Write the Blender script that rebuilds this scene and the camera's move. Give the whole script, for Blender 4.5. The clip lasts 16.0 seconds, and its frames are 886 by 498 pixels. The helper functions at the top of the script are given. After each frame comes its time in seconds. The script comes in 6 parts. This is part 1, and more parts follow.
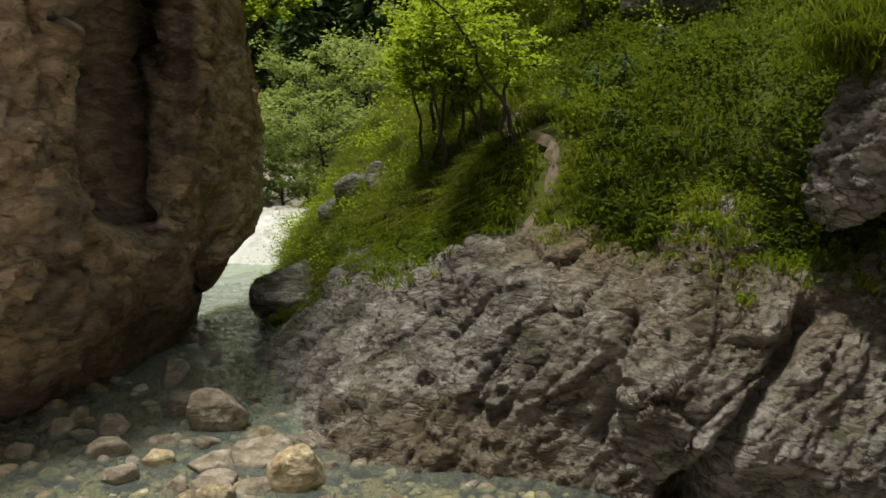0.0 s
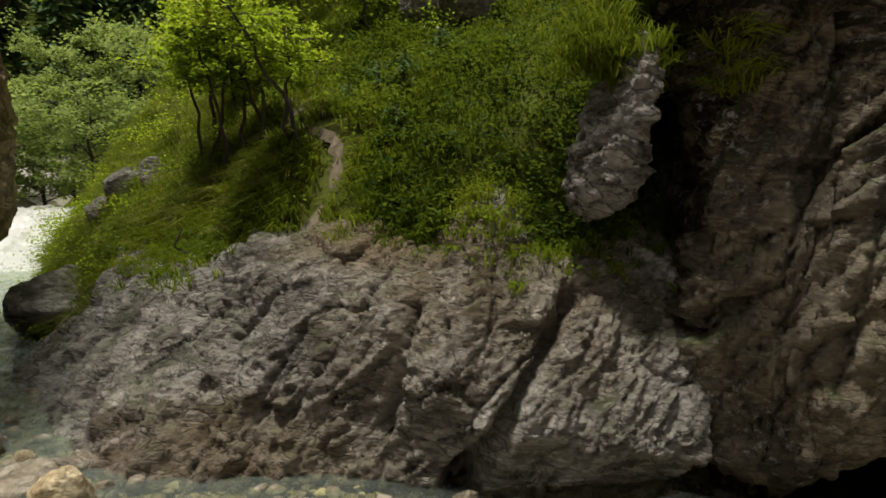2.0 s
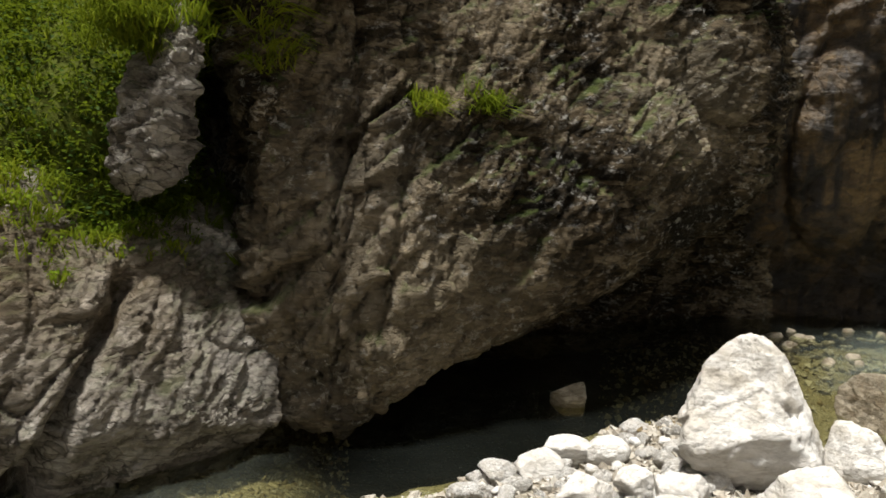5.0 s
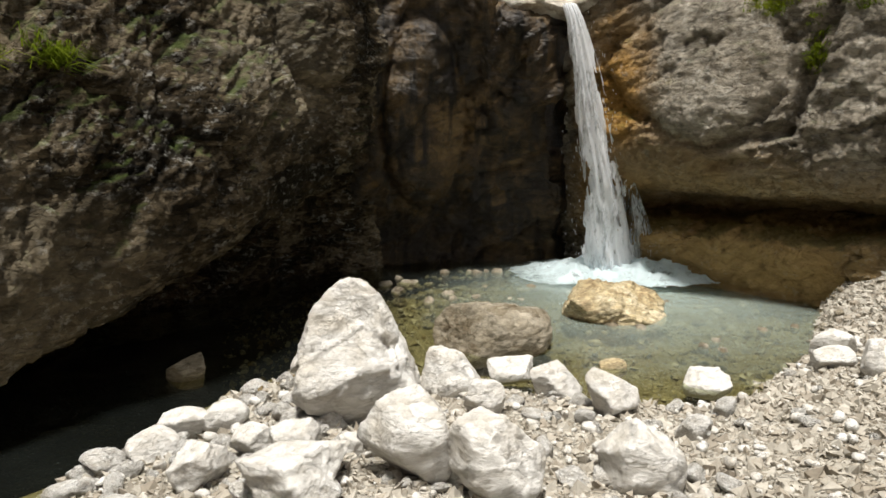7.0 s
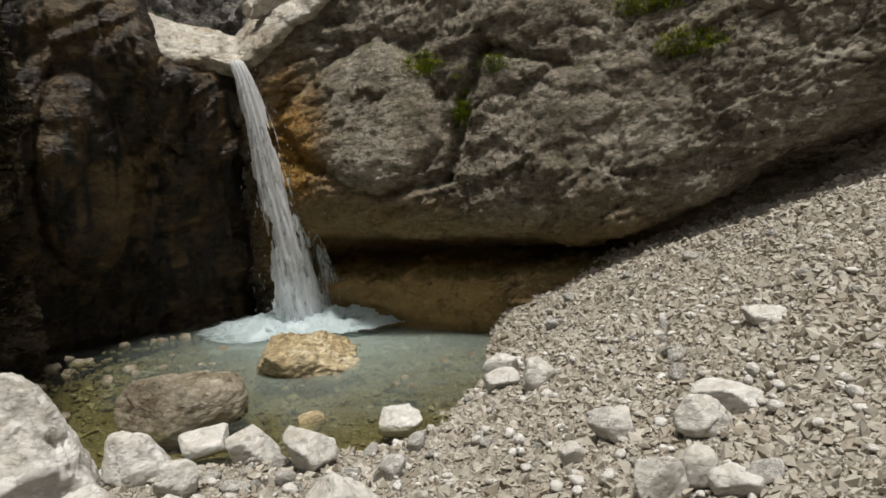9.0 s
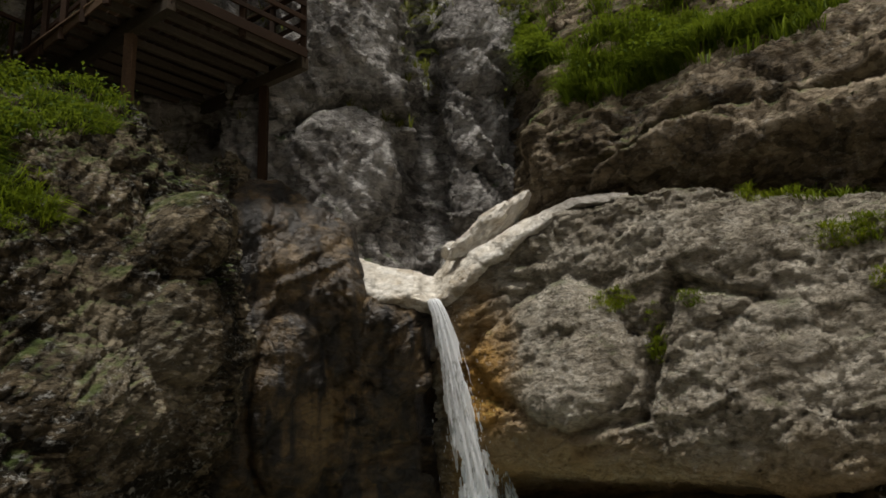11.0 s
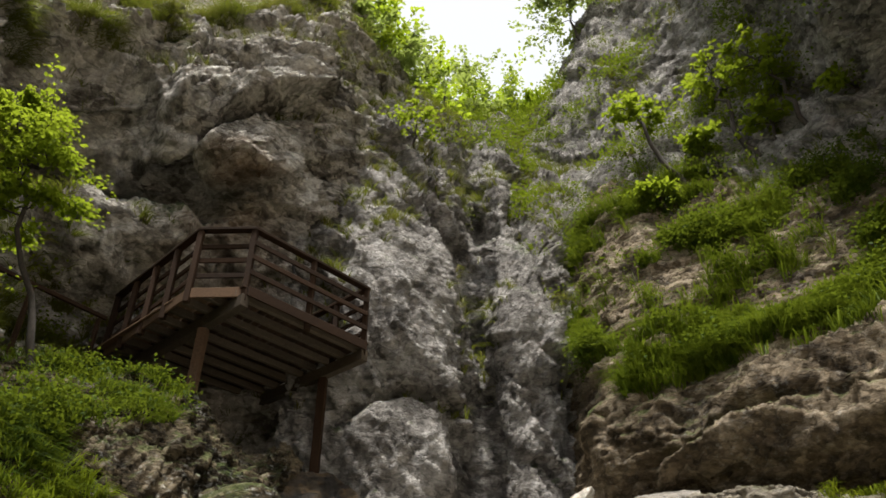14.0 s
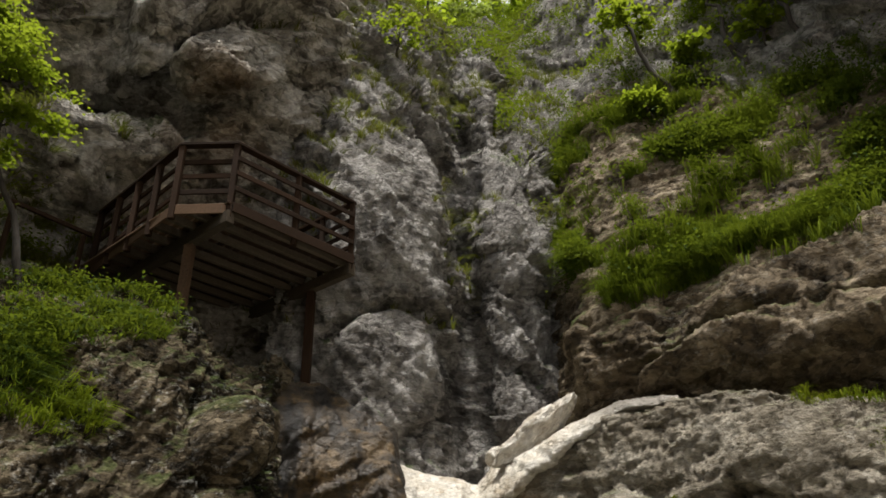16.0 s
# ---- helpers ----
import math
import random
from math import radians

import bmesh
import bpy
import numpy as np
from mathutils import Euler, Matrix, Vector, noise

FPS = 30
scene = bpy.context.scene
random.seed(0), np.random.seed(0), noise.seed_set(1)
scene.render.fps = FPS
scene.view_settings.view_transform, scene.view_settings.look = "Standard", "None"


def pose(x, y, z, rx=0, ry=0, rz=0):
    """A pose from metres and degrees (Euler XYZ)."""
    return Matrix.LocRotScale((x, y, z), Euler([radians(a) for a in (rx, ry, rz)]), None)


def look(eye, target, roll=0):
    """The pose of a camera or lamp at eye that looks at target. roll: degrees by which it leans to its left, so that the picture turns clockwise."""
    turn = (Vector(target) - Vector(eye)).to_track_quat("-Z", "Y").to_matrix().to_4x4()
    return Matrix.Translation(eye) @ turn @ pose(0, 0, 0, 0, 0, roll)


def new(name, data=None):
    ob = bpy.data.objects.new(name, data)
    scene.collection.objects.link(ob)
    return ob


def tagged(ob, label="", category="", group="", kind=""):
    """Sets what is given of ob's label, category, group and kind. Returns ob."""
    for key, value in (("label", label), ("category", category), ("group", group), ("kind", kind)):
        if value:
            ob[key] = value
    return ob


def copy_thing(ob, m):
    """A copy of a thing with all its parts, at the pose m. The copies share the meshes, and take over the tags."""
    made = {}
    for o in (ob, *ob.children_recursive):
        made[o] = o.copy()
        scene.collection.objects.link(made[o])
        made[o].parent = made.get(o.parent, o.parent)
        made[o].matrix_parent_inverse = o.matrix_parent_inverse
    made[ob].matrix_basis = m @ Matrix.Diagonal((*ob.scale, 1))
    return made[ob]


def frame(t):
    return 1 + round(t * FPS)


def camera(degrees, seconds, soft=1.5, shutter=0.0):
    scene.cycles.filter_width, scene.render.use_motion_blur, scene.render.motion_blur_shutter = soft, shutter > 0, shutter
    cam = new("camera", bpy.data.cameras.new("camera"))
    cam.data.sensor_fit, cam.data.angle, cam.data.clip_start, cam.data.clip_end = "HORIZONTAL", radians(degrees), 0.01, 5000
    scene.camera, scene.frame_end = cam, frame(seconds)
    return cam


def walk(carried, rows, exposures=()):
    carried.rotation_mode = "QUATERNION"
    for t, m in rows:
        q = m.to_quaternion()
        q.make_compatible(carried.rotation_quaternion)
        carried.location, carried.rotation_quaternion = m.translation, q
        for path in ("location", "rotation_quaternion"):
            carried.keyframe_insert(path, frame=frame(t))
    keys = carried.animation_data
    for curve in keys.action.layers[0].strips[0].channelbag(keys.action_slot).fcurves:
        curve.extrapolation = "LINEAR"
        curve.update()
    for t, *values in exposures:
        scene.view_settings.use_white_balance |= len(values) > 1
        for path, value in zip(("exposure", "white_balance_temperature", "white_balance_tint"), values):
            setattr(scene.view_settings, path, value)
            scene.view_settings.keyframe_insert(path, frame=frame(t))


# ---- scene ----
cam = camera(62.19, 16.0, soft=1.6)
PATH = [
    (0.00, pose(0.066, 0.087, 2.325, 83.52, -2.11, 0.10)),
    (0.50, pose(0.082, 0.076, 2.320, 83.31, -2.25, -3.48)),
    (1.00, pose(0.104, 0.071, 2.326, 83.28, -2.77, -8.15)),
    (1.50, pose(0.121, 0.073, 2.327, 83.65, -2.17, -11.68)),
    (2.00, pose(0.138, 0.053, 2.328, 83.84, -2.24, -15.92)),
    (2.50, pose(0.163, 0.034, 2.334, 83.96, -1.86, -20.93)),
    (3.00, pose(0.185, 0.012, 2.340, 84.05, -1.53, -25.27)),
    (3.50, pose(0.206, -0.012, 2.348, 84.50, -1.32, -29.74)),
    (4.00, pose(0.228, -0.049, 2.353, 84.56, -1.15, -36.15)),
    (4.20, pose(0.236, -0.067, 2.348, 84.09, -1.10, -38.83)),
    (4.70, pose(0.254, -0.092, 2.340, 83.42, -1.00, -44.81)),
    (5.25, pose(0.274, -0.103, 2.315, 82.21, -0.93, -50.86)),
    (5.80, pose(0.302, -0.123, 2.281, 81.11, -0.75, -57.46)),
    (6.30, pose(0.343, -0.172, 2.250, 80.75, -0.35, -64.86)),
    (6.50, pose(0.368, -0.198, 2.238, 80.94, -0.39, -67.01)),
    (7.00, pose(0.416, -0.270, 2.209, 80.91, 0.41, -76.57)),
    (7.50, pose(0.421, -0.320, 2.217, 81.72, 0.86, -85.39)),
    (8.00, pose(0.405, -0.356, 2.231, 83.03, 1.41, -94.18)),
    (8.20, pose(0.396, -0.367, 2.235, 83.54, 1.93, -97.03)),
    (8.70, pose(0.385, -0.376, 2.264, 83.97, 2.64, -101.21)),
    (9.25, pose(0.383, -0.349, 2.316, 83.91, 3.16, -98.89)),
    (9.80, pose(0.386, -0.311, 2.367, 85.73, 3.26, -93.52)),
    (10.30, pose(0.386, -0.292, 2.394, 91.11, 2.85, -89.64)),
    (10.50, pose(0.387, -0.290, 2.399, 93.36, 2.47, -89.03)),
    (11.00, pose(0.382, -0.287, 2.409, 102.05, 1.88, -86.45)),
    (11.50, pose(0.378, -0.285, 2.416, 108.21, 0.04, -84.61)),
    (12.00, pose(0.382, -0.289, 2.421, 113.45, -0.21, -83.21)),
    (12.50, pose(0.388, -0.289, 2.430, 116.76, 0.01, -82.58)),
    (13.00, pose(0.396, -0.282, 2.429, 120.80, -0.03, -83.05)),
    (13.50, pose(0.413, -0.266, 2.386, 123.66, 0.13, -82.95)),
    (14.00, pose(0.421, -0.262, 2.370, 124.78, 0.09, -82.66)),
    (14.50, pose(0.416, -0.263, 2.372, 125.45, -0.07, -83.05)),
    (15.00, pose(0.409, -0.262, 2.380, 124.07, 0.28, -82.44)),
    (15.50, pose(0.392, -0.257, 2.400, 121.57, 0.31, -82.91)),
    (16.00, pose(0.374, -0.248, 2.432, 117.69, 1.15, -83.40)),
]
EXPOSURES = [(0.0, 0.1), (2.5, 0.08), (4.2, 0.42), (6.3, 0.52), (7.0, 0.32), (8.0, -0.17), (8.2, -0.2), (10.3, -0.4), (11.0, -0.15), (12.0, 0.2), (13.0, 0.55), (14.5, 0.8), (16.0, 0.42)]
walk(cam, PATH, EXPOSURES)

world = bpy.data.worlds.new("sky")
scene.world = world
world.use_nodes = True
wn, wl = world.node_tree.nodes, world.node_tree.links
sky = wn.new("ShaderNodeTexSky")
sky.sky_type = "NISHITA"
sky.sun_disc = False
sky.sun_elevation = radians(79.5)
sky.sun_rotation = radians(265)
sky.dust_density = 8.0
sky.ozone_density = 0.5
cloud = wn.new("ShaderNodeMix")
cloud.data_type = "RGBA"
cloud.inputs[0].default_value = 0.75
cloud.inputs[7].default_value = (9.5, 9.7, 9.8, 1)
wl.new(sky.outputs[0], cloud.inputs[6])
wl.new(cloud.outputs[2], wn["Background"].inputs[0])
wn["Background"].inputs[1].default_value = 0.074

sun_data = bpy.data.lights.new("sun", "SUN")
sun_data.energy = 5.0
sun_data.angle = radians(8)
sun_data.color = (1.0, 0.96, 0.9)
sun = new("sun", sun_data)
sun.matrix_basis = look((-2.2, -0.2, 12), (0, 0, 0))

# ---------- materials ----------
def lin(c):
    return (*c, 1.0)


class Nodes:
    """A short way to write node trees."""

    def __init__(self, name):
        self.mat = bpy.data.materials.new(name)
        self.mat.use_nodes = True
        self.t = self.mat.node_tree
        self.t.nodes.clear()
        self.out = self.t.nodes.new("ShaderNodeOutputMaterial")

    def add(self, kind, inputs=None, **props):
        n = self.t.nodes.new(kind)
        if "operation" in props:
            n.operation = props["operation"]
        if "use_clamp" in props:
            n.use_clamp = props["use_clamp"]
        if "feature" in props:
            n.feature = props["feature"]
        if "data_type" in props:
            n.data_type, n.blend_type = props["data_type"], props["blend_type"]
        for k, v in (inputs or {}).items():
            s = n.inputs[k]
            if isinstance(v, bpy.types.NodeSocket):
                self.t.links.new(v, s)
            else:
                s.default_value = v
        return n

    def coords(self, scale=(1, 1, 1), rot=(0, 0, 0), warp=0.0):
        c = self.add("ShaderNodeTexCoord").outputs["Object"]
        v = self.add("ShaderNodeMapping", {"Vector": c, "Scale": scale, "Rotation": rot}).outputs[0]
        if warp:
            w = self.add("ShaderNodeTexNoise", {"Vector": v, "Scale": 2.0, "Detail": 3.0})
            v = self.add("ShaderNodeVectorMath", {0: w.outputs["Color"], 1: (warp, warp, warp), 2: v}, operation="MULTIPLY_ADD").outputs[0]
        return v

    def noise(self, v, scale, detail=6.0, rough=0.6, out=0):
        return self.add("ShaderNodeTexNoise", {"Vector": v, "Scale": scale, "Detail": detail, "Roughness": rough}).outputs[out]

    def ramp(self, fac, stops, interp="LINEAR"):
        n = self.add("ShaderNodeValToRGB", {"Fac": fac})
        r = n.color_ramp
        r.interpolation = interp
        while len(r.elements) < len(stops):
            r.elements.new(0.5)
        for e, (p, c) in zip(r.elements, stops):
            e.position = p
            e.color = lin(c) if isinstance(c, tuple) else (c, c, c, 1)
        return n.outputs[0]

    def mix(self, fac, a, b, blend="MIX"):
        n = self.add("ShaderNodeMix", data_type="RGBA", blend_type=blend)
        for key, v in (("Factor", fac), ("A", a), ("B", b)):
            s = [i for i in n.inputs if i.name == key and i.enabled][0]
            if isinstance(v, bpy.types.NodeSocket):
                self.t.links.new(v, s)
            else:
                s.default_value = lin(v) if isinstance(v, tuple) else v
        return [o for o in n.outputs if o.enabled][0]

    def math(self, op, a, b=0.0, c=0.0, clamp=False):
        return self.add("ShaderNodeMath", {0: a, 1: b, 2: c}, operation=op, use_clamp=clamp).outputs[0]

    def bump(self, height, strength, dist, normal=None):
        i = {"Height": height, "Strength": strength, "Distance": dist}
        if normal:
            i["Normal"] = normal
        return self.add("ShaderNodeBump", i).outputs[0]

    def finish(self, **inputs):
        n = self.add("ShaderNodeBsdfPrincipled", {k.replace("_", " "): (lin(v) if isinstance(v, tuple) and len(v) == 3 and "Color" in k else v) for k, v in inputs.items()})
        self.t.links.new(n.outputs[0], self.out.inputs[0])
        return self.mat


def near(n, centre, radius, soft=0.5):
    """1 within radius of a place in the world, 0 outside, with a ragged edge."""
    c = n.add("ShaderNodeTexCoord").outputs["Object"]
    d = n.add("ShaderNodeVectorMath", {0: c, 1: centre}, operation="SUBTRACT").outputs[0]
    d = n.add("ShaderNodeVectorMath", {0: d, 1: tuple(1 / r for r in radius)}, operation="MULTIPLY").outputs[0]
    d = n.add("ShaderNodeVectorMath", {0: d}, operation="LENGTH").outputs[1]
    e = n.noise(c, 2.5, 6.0, 0.7)
    d = n.math("MULTIPLY_ADD", e, 0.9, n.math("SUBTRACT", d, 0.45))
    return n.add("ShaderNodeMapRange", {0: d, 1: 1.0 - soft, 2: 1.0 + soft, 3: 1.0, 4: 0.0}).outputs[0]


def chipped(n, v, scale):
    """Broken stone: for the chips of one size, a random tone each, the height of its own tilted facet, and the distance to its edge."""
    vo = n.add("ShaderNodeTexVoronoi", {"Vector": v, "Scale": scale})
    ed = n.add("ShaderNodeTexVoronoi", {"Vector": v, "Scale": scale}, feature="DISTANCE_TO_EDGE").outputs["Distance"]
    tone = n.add("ShaderNodeSeparateColor", {0: vo.outputs["Color"]}).outputs[0]
    off = n.add("ShaderNodeVectorMath", {0: v, 1: vo.outputs["Position"]}, operation="SUBTRACT").outputs[0]
    tilt = n.add("ShaderNodeVectorMath", {0: vo.outputs["Color"], 1: (0.5, 0.5, 0.5)}, operation="SUBTRACT").outputs[0]
    face = n.add("ShaderNodeVectorMath", {0: off, 1: tilt}, operation="DOT_PRODUCT").outputs[1]
    return tone, n.math("MULTIPLY_ADD", face, scale, n.math("MULTIPLY", tone, 0.25)), ed


def rock_mat(name, light, mid, dark, size=1.0, moss=0.0, stains_and_shading=(), lichen=0.0, cracks=0.35, bed=(0.3, 0.2, 0.1), rough=0.88, streak=0.0, contrast=1.0, grain=0.75, relief=1.0, sliver=1.9):
    n = Nodes(name)
    v = n.coords((1 / size,) * 3, bed)
    vs = n.coords((1 / size, 1 / size, 2.2 / size), bed, warp=0.5)
    vc = n.coords((0.8 / size, 1 / size, sliver / size), bed, warp=0.4)
    big = n.noise(v, 0.9, 6.0, 0.68)
    fine = n.noise(vs, 6.0, 10.0, 0.74)
    chips = [chipped(n, vc, k) for k in (2.6, 7.0, 19.0)]
    k = 0.2 / contrast
    shade = n.math("ADD", big, n.math("MULTIPLY_ADD", chips[0][0], 0.16, n.math("MULTIPLY_ADD", chips[1][0], 0.14, -0.15)))
    col = n.ramp(shade, [(0.5 - k, dark), (0.5, mid), (0.5 + k, light)])
    col = n.mix(grain, col, n.ramp(fine, [(0.34, 0.28), (0.5, 0.95), (0.66, 1.4)]), "MULTIPLY")
    where = n.ramp(n.noise(v, 1.9, 5.0), [(0.44, 0.05), (0.6, 1.0)])
    thin = n.ramp(n.noise(v, 4.6, 5.0), [(0.47, 0.0), (0.6, 1.0)])
    line = n.math("MULTIPLY", n.ramp(chips[0][2], [(0.0, 1.0), (0.035, 0.0)]), where)
    line2 = n.math("MULTIPLY", n.ramp(chips[1][2], [(0.0, 1.0), (0.06, 0.0)]), thin)
    col = n.mix(n.math("MULTIPLY", n.math("MAXIMUM", line, n.math("MULTIPLY", line2, 0.75)), cracks), col, tuple(c * 0.15 for c in dark))
    if streak:
        sv = n.coords((3.0, 3.0, 0.18), warp=0.3)
        s = n.ramp(n.noise(sv, 1.2, 5.0, 0.6), [(0.48, 0.0), (0.6, 1.0)])
        col = n.mix(n.math("MULTIPLY", s, streak), col, tuple(c * 0.3 for c in dark))
    # patches of other tone: real stains, and some painted shade or light
    for centre, radius, tone, amount in stains_and_shading:
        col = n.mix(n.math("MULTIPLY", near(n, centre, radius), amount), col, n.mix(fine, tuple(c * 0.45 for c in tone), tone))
    if lichen:
        sp = n.ramp(n.noise(n.coords((1, 1, 1.6)), 9.0, 8.0, 0.75), [(0.54, 0.0), (0.6, 1.0)])
        pat = n.ramp(n.noise(v, 1.1, 4.0), [(0.4, 0.0), (0.62, 1.0)])
        col = n.mix(n.math("MULTIPLY", n.math("MULTIPLY", sp, pat), lichen), col, (0.62, 0.62, 0.58))
    if moss:
        g = n.add("ShaderNodeNewGeometry").outputs["Normal"]
        up = n.add("ShaderNodeSeparateXYZ", {0: g}).outputs[2]
        m = n.math("ADD", up, n.math("MULTIPLY_ADD", n.noise(v, 1.6, 7.0, 0.7), 2.4, -1.2))
        m = n.add("ShaderNodeMapRange", {0: m, 1: 0.55, 2: 0.95}).outputs[0]
        col = n.mix(n.math("MULTIPLY", m, moss), col, n.mix(fine, (0.02, 0.035, 0.008), (0.10, 0.14, 0.03)))
    col = n.mix(0.4 * grain, col, n.ramp(chips[1][0], [(0.0, 0.6), (1.0, 1.3)]), "MULTIPLY")
    h = n.math("MULTIPLY_ADD", chips[0][1], 1.5, n.math("MULTIPLY_ADD", chips[1][1], 0.8, n.math("MULTIPLY_ADD", chips[2][1], 0.34, n.math("MULTIPLY", fine, 0.55))))
    h = n.math("ADD", h, n.math("MULTIPLY", n.math("MAXIMUM", line, line2), -0.4 * cracks))
    nb = n.bump(h, 1.0, 0.085 * size * relief)
    nb = n.bump(n.noise(vs, 28.0, 6.0, 0.7), 0.6, 0.013 * size * relief, nb)
    return n.finish(Base_Color=col, Roughness=rough, Normal=nb, Specular_IOR_Level=0.5 if rough < 0.7 else 0.12)


def leaf_mat(name, a, b, c, back=0.5):
    """Leaves: three greens, changing from leaf to leaf and from spray to spray, that let light through."""
    n = Nodes(name)
    isl = n.add("ShaderNodeNewGeometry").outputs["Random Per Island"]
    patch = n.noise(n.coords(), 0.9, 4.0)
    f = n.math("ADD", n.math("MULTIPLY", isl, 0.36), n.math("MULTIPLY_ADD", patch, 1.5, -0.42), clamp=True)
    col = n.ramp(f, [(0.1, a), (0.5, b), (0.9, c)])
    p = n.add("ShaderNodeBsdfPrincipled", {"Base Color": col, "Roughness": 0.6, "Specular IOR Level": 0.05})
    tr = n.add("ShaderNodeBsdfTranslucent", {"Color": n.mix(0.4, col, (0.36, 0.44, 0.03))})
    m = n.add("ShaderNodeMixShader", {0: back * 0.6, 1: p.outputs[0], 2: tr.outputs[0]})
    n.t.links.new(m.outputs[0], n.out.inputs[0])
    return n.mat


def bark_mat(name, a, b):
    n = Nodes(name)
    f = n.noise(n.coords((8, 8, 1.5)), 3.0, 8.0, 0.7)
    return n.finish(Base_Color=n.ramp(f, [(0.3, a), (0.7, b)]), Roughness=0.9, Normal=n.bump(f, 0.7, 0.02))


def wood_mat(name, a, b):
    n = Nodes(name)
    oi = n.add("ShaderNodeObjectInfo").outputs["Random"]
    f = n.noise(n.coords((2.0, 2.0, 2.0), warp=0.2), 14.0, 9.0, 0.7)
    g = n.noise(n.coords(), 1.3, 4.0)
    f = n.math("ADD", n.math("MULTIPLY", f, 0.6), n.math("MULTIPLY_ADD", oi, 0.3, n.math("MULTIPLY", g, 0.25)))
    return n.finish(Base_Color=n.ramp(f, [(0.3, a), (0.8, b)]), Roughness=0.85, Specular_IOR_Level=0.12, Normal=n.bump(f, 0.4, 0.01))


# ---------- noise on arrays of points ----------
def rnd3(i, j, k, seed=0):
    h = (i * 374761393 + j * 668265263 + k * 2147483647 + seed * 1274126177) & 0xFFFFFFFF
    h = ((h ^ (h >> 13)) * 1274126177) & 0xFFFFFFFF
    h = ((h ^ (h >> 16)) * 2246822519) & 0xFFFFFFFF
    return ((h ^ (h >> 15)) & 0xFFFFFF) / float(0x1000000)


def vnoise(p, seed=0):
    """Smooth noise from -1 to 1."""
    f = np.floor(p)
    i, j, k = f.astype(np.int64).T
    u, v, w = (p - f).T
    u, v, w = (a * a * a * (a * (a * 6 - 15) + 10) for a in (u, v, w))
    r = 0.0
    for a in (0, 1):
        for b in (0, 1):
            for c in (0, 1):
                r = r + rnd3(i + a, j + b, k + c, seed) * (u if a else 1 - u) * (v if b else 1 - v) * (w if c else 1 - w)
    return r * 2 - 1


def fbm(p, octaves=4, gain=0.5, seed=0):
    s, a, t = 0.0, 1.0, 0.0
    for o in range(octaves):
        s = s + a * vnoise(p * 2.03 ** o + 17.3 * o, seed + o)
        t += a
        a *= gain
    return s / t


def ridged(p, octaves=3, seed=0):
    s, a, t = 0.0, 1.0, 0.0
    for o in range(octaves):
        s = s + a * (1 - 2 * np.abs(vnoise(p * 2.1 ** o + 9.1 * o, seed + o)))
        t += a
        a *= 0.55
    return s / t


def cells(p, seed=0):
    """For each point: a random value of its cell, the lean of the cell's own facet there, the gap to the next cell (0 on a joint), and a break of flat chips with sharp edges."""
    f = np.floor(p).astype(np.int64)
    d1 = np.full(len(p), 9.0)
    d2 = np.full(len(p), 9.0)
    val, lean, dish = np.zeros(len(p)), np.zeros(len(p)), np.full(len(p), 9.0)
    for a in (-1, 0, 1):
        for b in (-1, 0, 1):
            for c in (-1, 0, 1):
                i, j, k = f[:, 0] + a, f[:, 1] + b, f[:, 2] + c
                r = [rnd3(i, j, k, seed + n) for n in range(3)]
                q = p - np.stack([i + r[0], j + r[1], k + r[2]], 1)
                d = np.sqrt((q**2).sum(1))
                first = d < d1
                d2 = np.where(first, d1, np.minimum(d2, d))
                val = np.where(first, rnd3(i, j, k, seed + 3), val)
                lean = np.where(first, q[:, 0] * (r[1] - 0.5) + q[:, 1] * (r[2] - 0.5) + q[:, 2] * (r[0] - 0.6), lean)
                d1 = np.where(first, d, d1)
                u, v, w = (r[0] - 0.5) * 1.2, (r[1] - 0.5) * 1.2, (r[2] - 0.5) * 1.2
                flat = np.maximum(np.maximum(np.abs(q[:, 0] + u * q[:, 1]), np.abs(q[:, 1] + v * q[:, 2])), np.maximum(np.abs(q[:, 2] + w * q[:, 0]), 0.3))
                dish = np.minimum(dish, 1.1 * flat + 0.9 * (q[:, 0] * (r[2] - 0.5) + q[:, 1] * (r[0] - 0.5) + q[:, 2] * (r[1] - 0.5)) + 0.3 * r[0])
    return val, lean, d2 - d1, dish - 0.55


